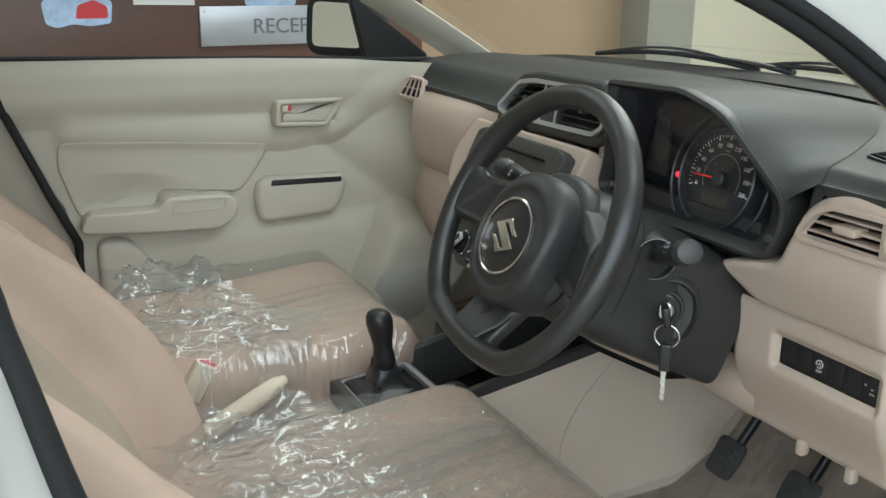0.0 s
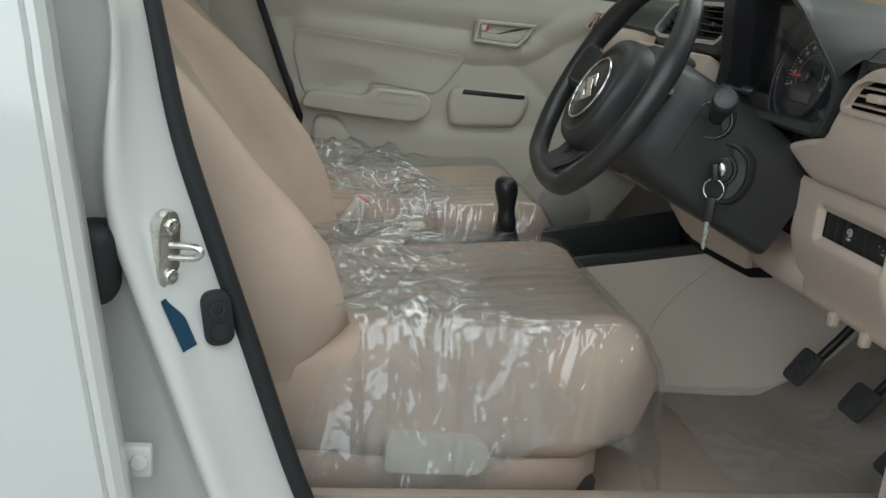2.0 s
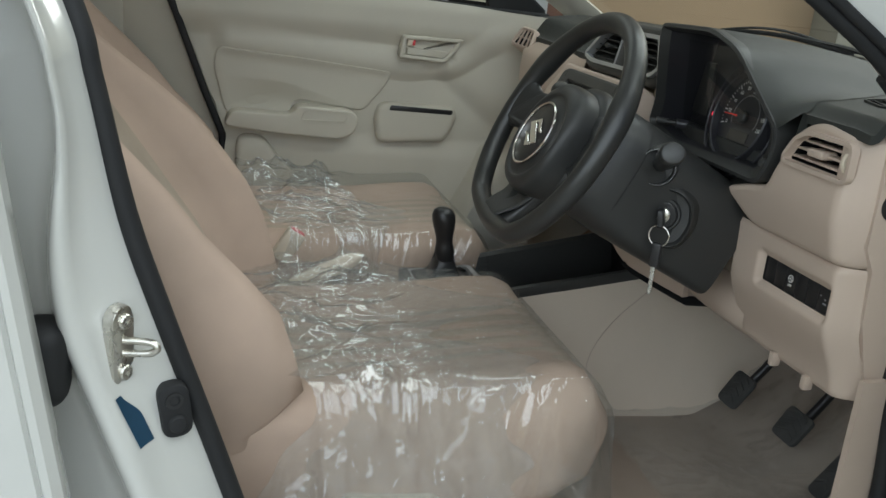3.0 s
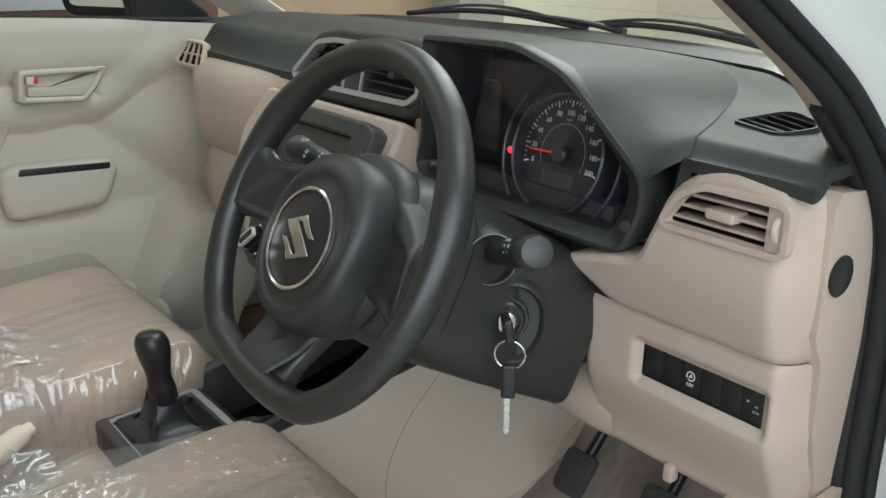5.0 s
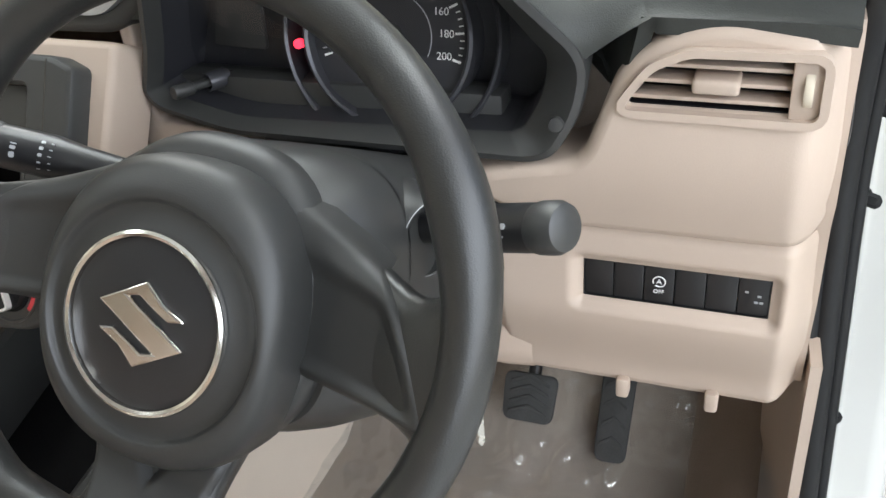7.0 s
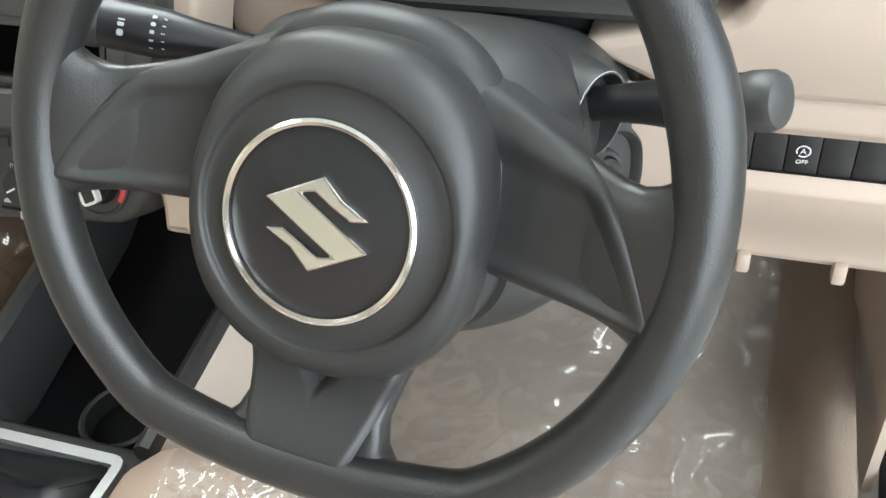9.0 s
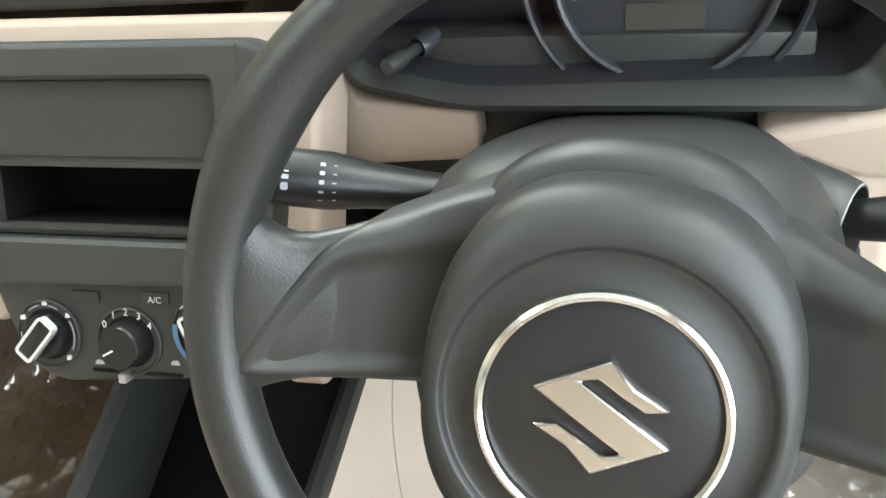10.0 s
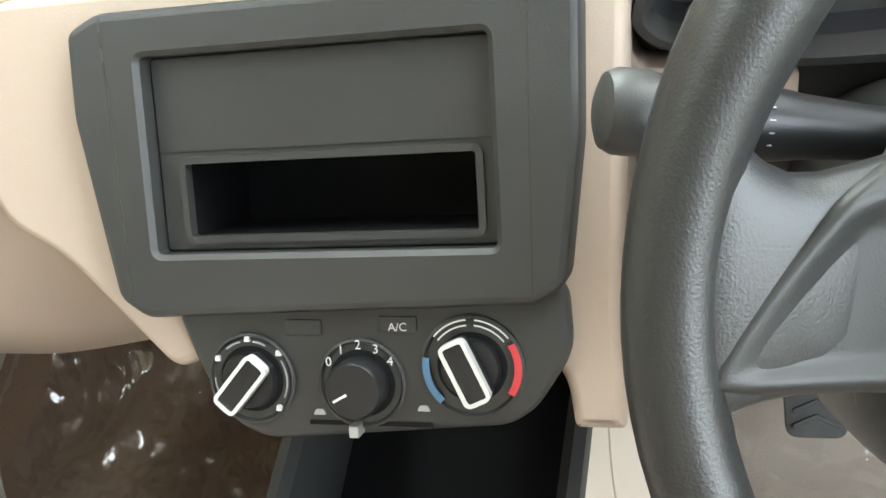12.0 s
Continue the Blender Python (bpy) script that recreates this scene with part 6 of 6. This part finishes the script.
def on_pillar(z, a, proud=0.0012):
    """A point of the lock pillar's face, a off the seal."""
    k = next(i for i in range(10, 80) if SEAL[i + 1].z <= z)
    g = (SEAL[k].z - z) / (SEAL[k].z - SEAL[k + 1].z)
    i = max(j for j in range(len(rear) - 1) if rear[j][0] <= a)
    f = (a - rear[i][0]) / (rear[i + 1][0] - rear[i][0])
    low = 0.35 + 0.65 * smooth(0.96, 0.72, z)
    return SEAL[k].lerp(SEAL[k + 1], g) + outward(k).lerp(outward(k + 1), g) * a * low + Vector((0.0008, rear[i][1] + f * (rear[i + 1][1] - rear[i][1]) - proud, 0))


single("pillar_sticker", sheet(lambda t, w_: on_pillar(0.661 - 0.060 * t, 0.066 - 0.003 * t - (0.005 + 0.009 * smooth(0.0, 0.5, t)) * w_), lin(0, 1, 12), lin(0, 1, 4)), BLUE_STICKER, "worn blue sticker on the painted pillar", "sticker")
gr = thing("cable_grommet", (-0.65, -0.80, 0.69), "black ribbed rubber cable grommet between pillar and rear door", "grommet")
part("boot", moved(box(-0.03, 0.022, -0.03, 0.03, -0.045, 0.045, 0.02, 4), pose(-0.640, -0.775, 0.675)), RUBBER, gr)
part("bellows", tube([(-0.652, -0.805, 0.64 - 0.006 * k) for k in range(22)], [0.012 + 0.004 * (k % 2) for k in range(22)], 12), RUBBER, gr)
hg = thing("rear_door_hinge", (-0.60, -0.80, 0.51), "white painted lower hinge of the rear door", "hinge")
part("leaf", box(-0.632, -0.580, -0.795, -0.780, 0.428, 0.468, 0.005), PAINT, hg)
part("bolt", turned([(0.010, 0), (0.010, 0.003), (0.008, 0.005), (0.002, 0.005)], facing((-0.594, -0.795, 0.449), (0, -1, 0)), 24), PAINT, hg)

# roof, windscreen, wipers, bonnet
single("roof", loft([[Vector((x, y, z)) for y, z in ((-0.66, 1.40), (-0.56, 1.46), (-0.3, 1.49), (0, 1.50), (0.3, 1.49), (0.56, 1.46), (0.66, 1.40), (0.56, 1.43), (0.3, 1.46), (0, 1.47), (-0.3, 1.46), (-0.56, 1.43))] for x in (-0.30, -0.8, -1.4, -2.0)]), CEIL, "pale headlining under the car roof", "car roof", "structure", 60)


def glass_pt(y, t):
    x = ws_x(y) + 0.03 - (1.10 - 0.25 * abs(y) ** 2) * t
    return Vector((x, y * (1 - 0.12 * t), pad_z(ws_x(y) - 0.02, y) + 0.012 + (0.49 - 0.05 * abs(y) ** 2) * t + 0.04 * math.sin(math.pi * t)))


ws = single("windscreen", sheet(glass_pt, lin(-0.68, 0.68, 24), lin(0, 1, 14)), GLASS, "clear laminated windscreen of the car", "windscreen", "structure", 80)
ws.visible_shadow = False
single("pillar_trim", loft([[glass_pt(0.67, t) + Vector(d) for d in ((-0.05, -0.02, -0.01), (0.0, -0.03, 0.0), (0.03, 0.03, 0.0), (-0.05, 0.05, -0.03))] for t in lin(-0.02, 1.0, 12)]), TRIM, "beige front pillar trim on the passenger side", "pillar trim", "structure", 60)
bonnet = lambda x, y: Vector((x, y, 0.965 - 0.10 * (x - 0.9) ** 1.5 - 0.08 * abs(y) ** 3 if x > 0.9 else 0.965 - 0.08 * abs(y) ** 3))
single("bonnet", sheet(bonnet, lin(0.98, 1.85, 16), lin(-0.72, 0.72, 20), 0.01), PAINT, "white car bonnet beyond the windscreen", "bonnet", "structure", 60)
single("cowl_panel", sheet(lambda y, t: Vector((ws_x(y) + 0.02 + (0.99 - ws_x(y)) * t, y, pad_z(ws_x(y) - 0.02, y) - 0.01 - 0.02 * math.sin(math.pi * t))), lin(-0.72, 0.72, 24), lin(0, 1, 8), 0.01), BLACK, "black plastic cowl below the windscreen", "cowl", "structure", 60)


def wiper(pivot, tip, lift, name_label):
    th = thing("wiper", pivot, name_label, "wiper", "windscreen wipers")
    a, b = Vector(pivot), Vector(tip)
    mid = a.lerp(b, 0.55) + Vector((0.0, 0, lift))
    part("arm", tube(spline([a, a.lerp(b, 0.2) + Vector((0, 0, lift * 0.6)), mid], 8), [0.012, 0.011, 0.010, 0.009, 0.008, 0.007, 0.006, 0.006], 8, flat=0.6), BLACK, th)
    bl = [a.lerp(b, t) + Vector((0.0, 0, lift * (0.5 + 0.9 * math.sin(math.pi * (t - 0.15) / 0.85)) - 0.012)) for t in lin(0.15, 1.0, 12)]
    part("blade", tube(bl, 0.0055, 8), RUBBER, th)
    part("blade_frame", tube([p + Vector((0, 0, 0.012 * math.sin(math.pi * k / 11))) for k, p in enumerate(bl)], 0.0035, 6), BLACK, th)


wiper((0.90, -0.46, 0.972), (0.93, 0.17, 0.990), 0.022, "black windscreen wiper lying at the foot of the glass")
wiper((0.93, 0.05, 0.985), (0.80, 0.56, 0.990), 0.020, "black windscreen wiper lying at the foot of the glass")

# ---- things in the showroom ----
desk = thing("reception_desk", (0.2, 2.75, 0.0), "brown laminate reception desk with posters and a sign plate", "desk")
part("desk_front", box(-2.2, 1.30, 2.6, 2.9, 0.0, 1.22, 0.01), BROWN, desk)
part("desk_top", box(-2.3, 1.36, 2.45, 3.2, 1.22, 1.27, 0.01), BROWN, desk)
sign = thing("reception_sign", (0.65, 2.585, 0.95), "brushed metal sign plate with grey letters", "sign")
part("plate", box(0.285, 1.10, 2.585, 2.5985, 0.865, 1.025, 0.002), PLATE, sign)
part("letters", words("RECEPTION", 0.088, axes(Vector((0.735, 2.583, 0.940)), Vector((1, 0, 0)), Vector((0, 0, 1)), Vector((0, -1, 0))), 0.002), material("grey_letters", (0.16, 0.16, 0.17), 0.5), sign, "grey raised letters")
for x in (0.305, 1.08):
    part("screw", turned([(0.006, 0), (0.005, 0.004), (0.001, 0.005)], facing((x, 2.585, 1.005), (0, -1, 0)), 12), STEEL, sign)
for x0, z0, s, lab in ((-0.30, 0.985, 1.0, "cut-out poster of a pale blue and red vehicle shape"), (0.48, 1.045, 0.9, "cut-out poster of a pale blue vehicle shape")):
    po = thing("vehicle_poster", (x0, 2.59, z0), lab, "poster")
    oo = outline([(x0, z0 - 0.02), (x0 + 0.04 * s, z0 - 0.035), (x0 + 0.10 * s, z0 - 0.02), (x0 + 0.16 * s, z0 - 0.03), (x0 + 0.24 * s, z0 - 0.02), (x0 + 0.25 * s, z0 + 0.06), (x0 + 0.18 * s, z0 + 0.12), (x0 + 0.06 * s, z0 + 0.12), (x0 - 0.01, z0 + 0.06)], 0.015)
    part("sheet", plate(oo, axes(Vector((0, 2.598, 0)), Vector((1, 0, 0)), Vector((0, 0, 1)), Vector((0, -1, 0))), 0, 0.004, 0), SKYBLUE, po)
    part("print", plate(outline([(x0 + 0.11 * s, z0 + 0.0), (x0 + 0.23 * s, z0 + 0.0), (x0 + 0.23 * s, z0 + 0.045), (x0 + 0.18 * s, z0 + 0.07), (x0 + 0.12 * s, z0 + 0.05)], 0.012), axes(Vector((0, 2.594, 0)), Vector((1, 0, 0)), Vector((0, 0, 1)), Vector((0, -1, 0))), 0, 0.002, 0), RED if s == 1.0 else WHITE, po, "bright printed vehicle shape")
single("paper_notice", prism([(0.03, 2.594, 1.035), (0.27, 2.594, 1.03), (0.27, 2.594, 1.20), (0.03, 2.594, 1.20)], (0, 0.004, 0), 0), WHITE, "white paper notice on the reception desk", "notice")
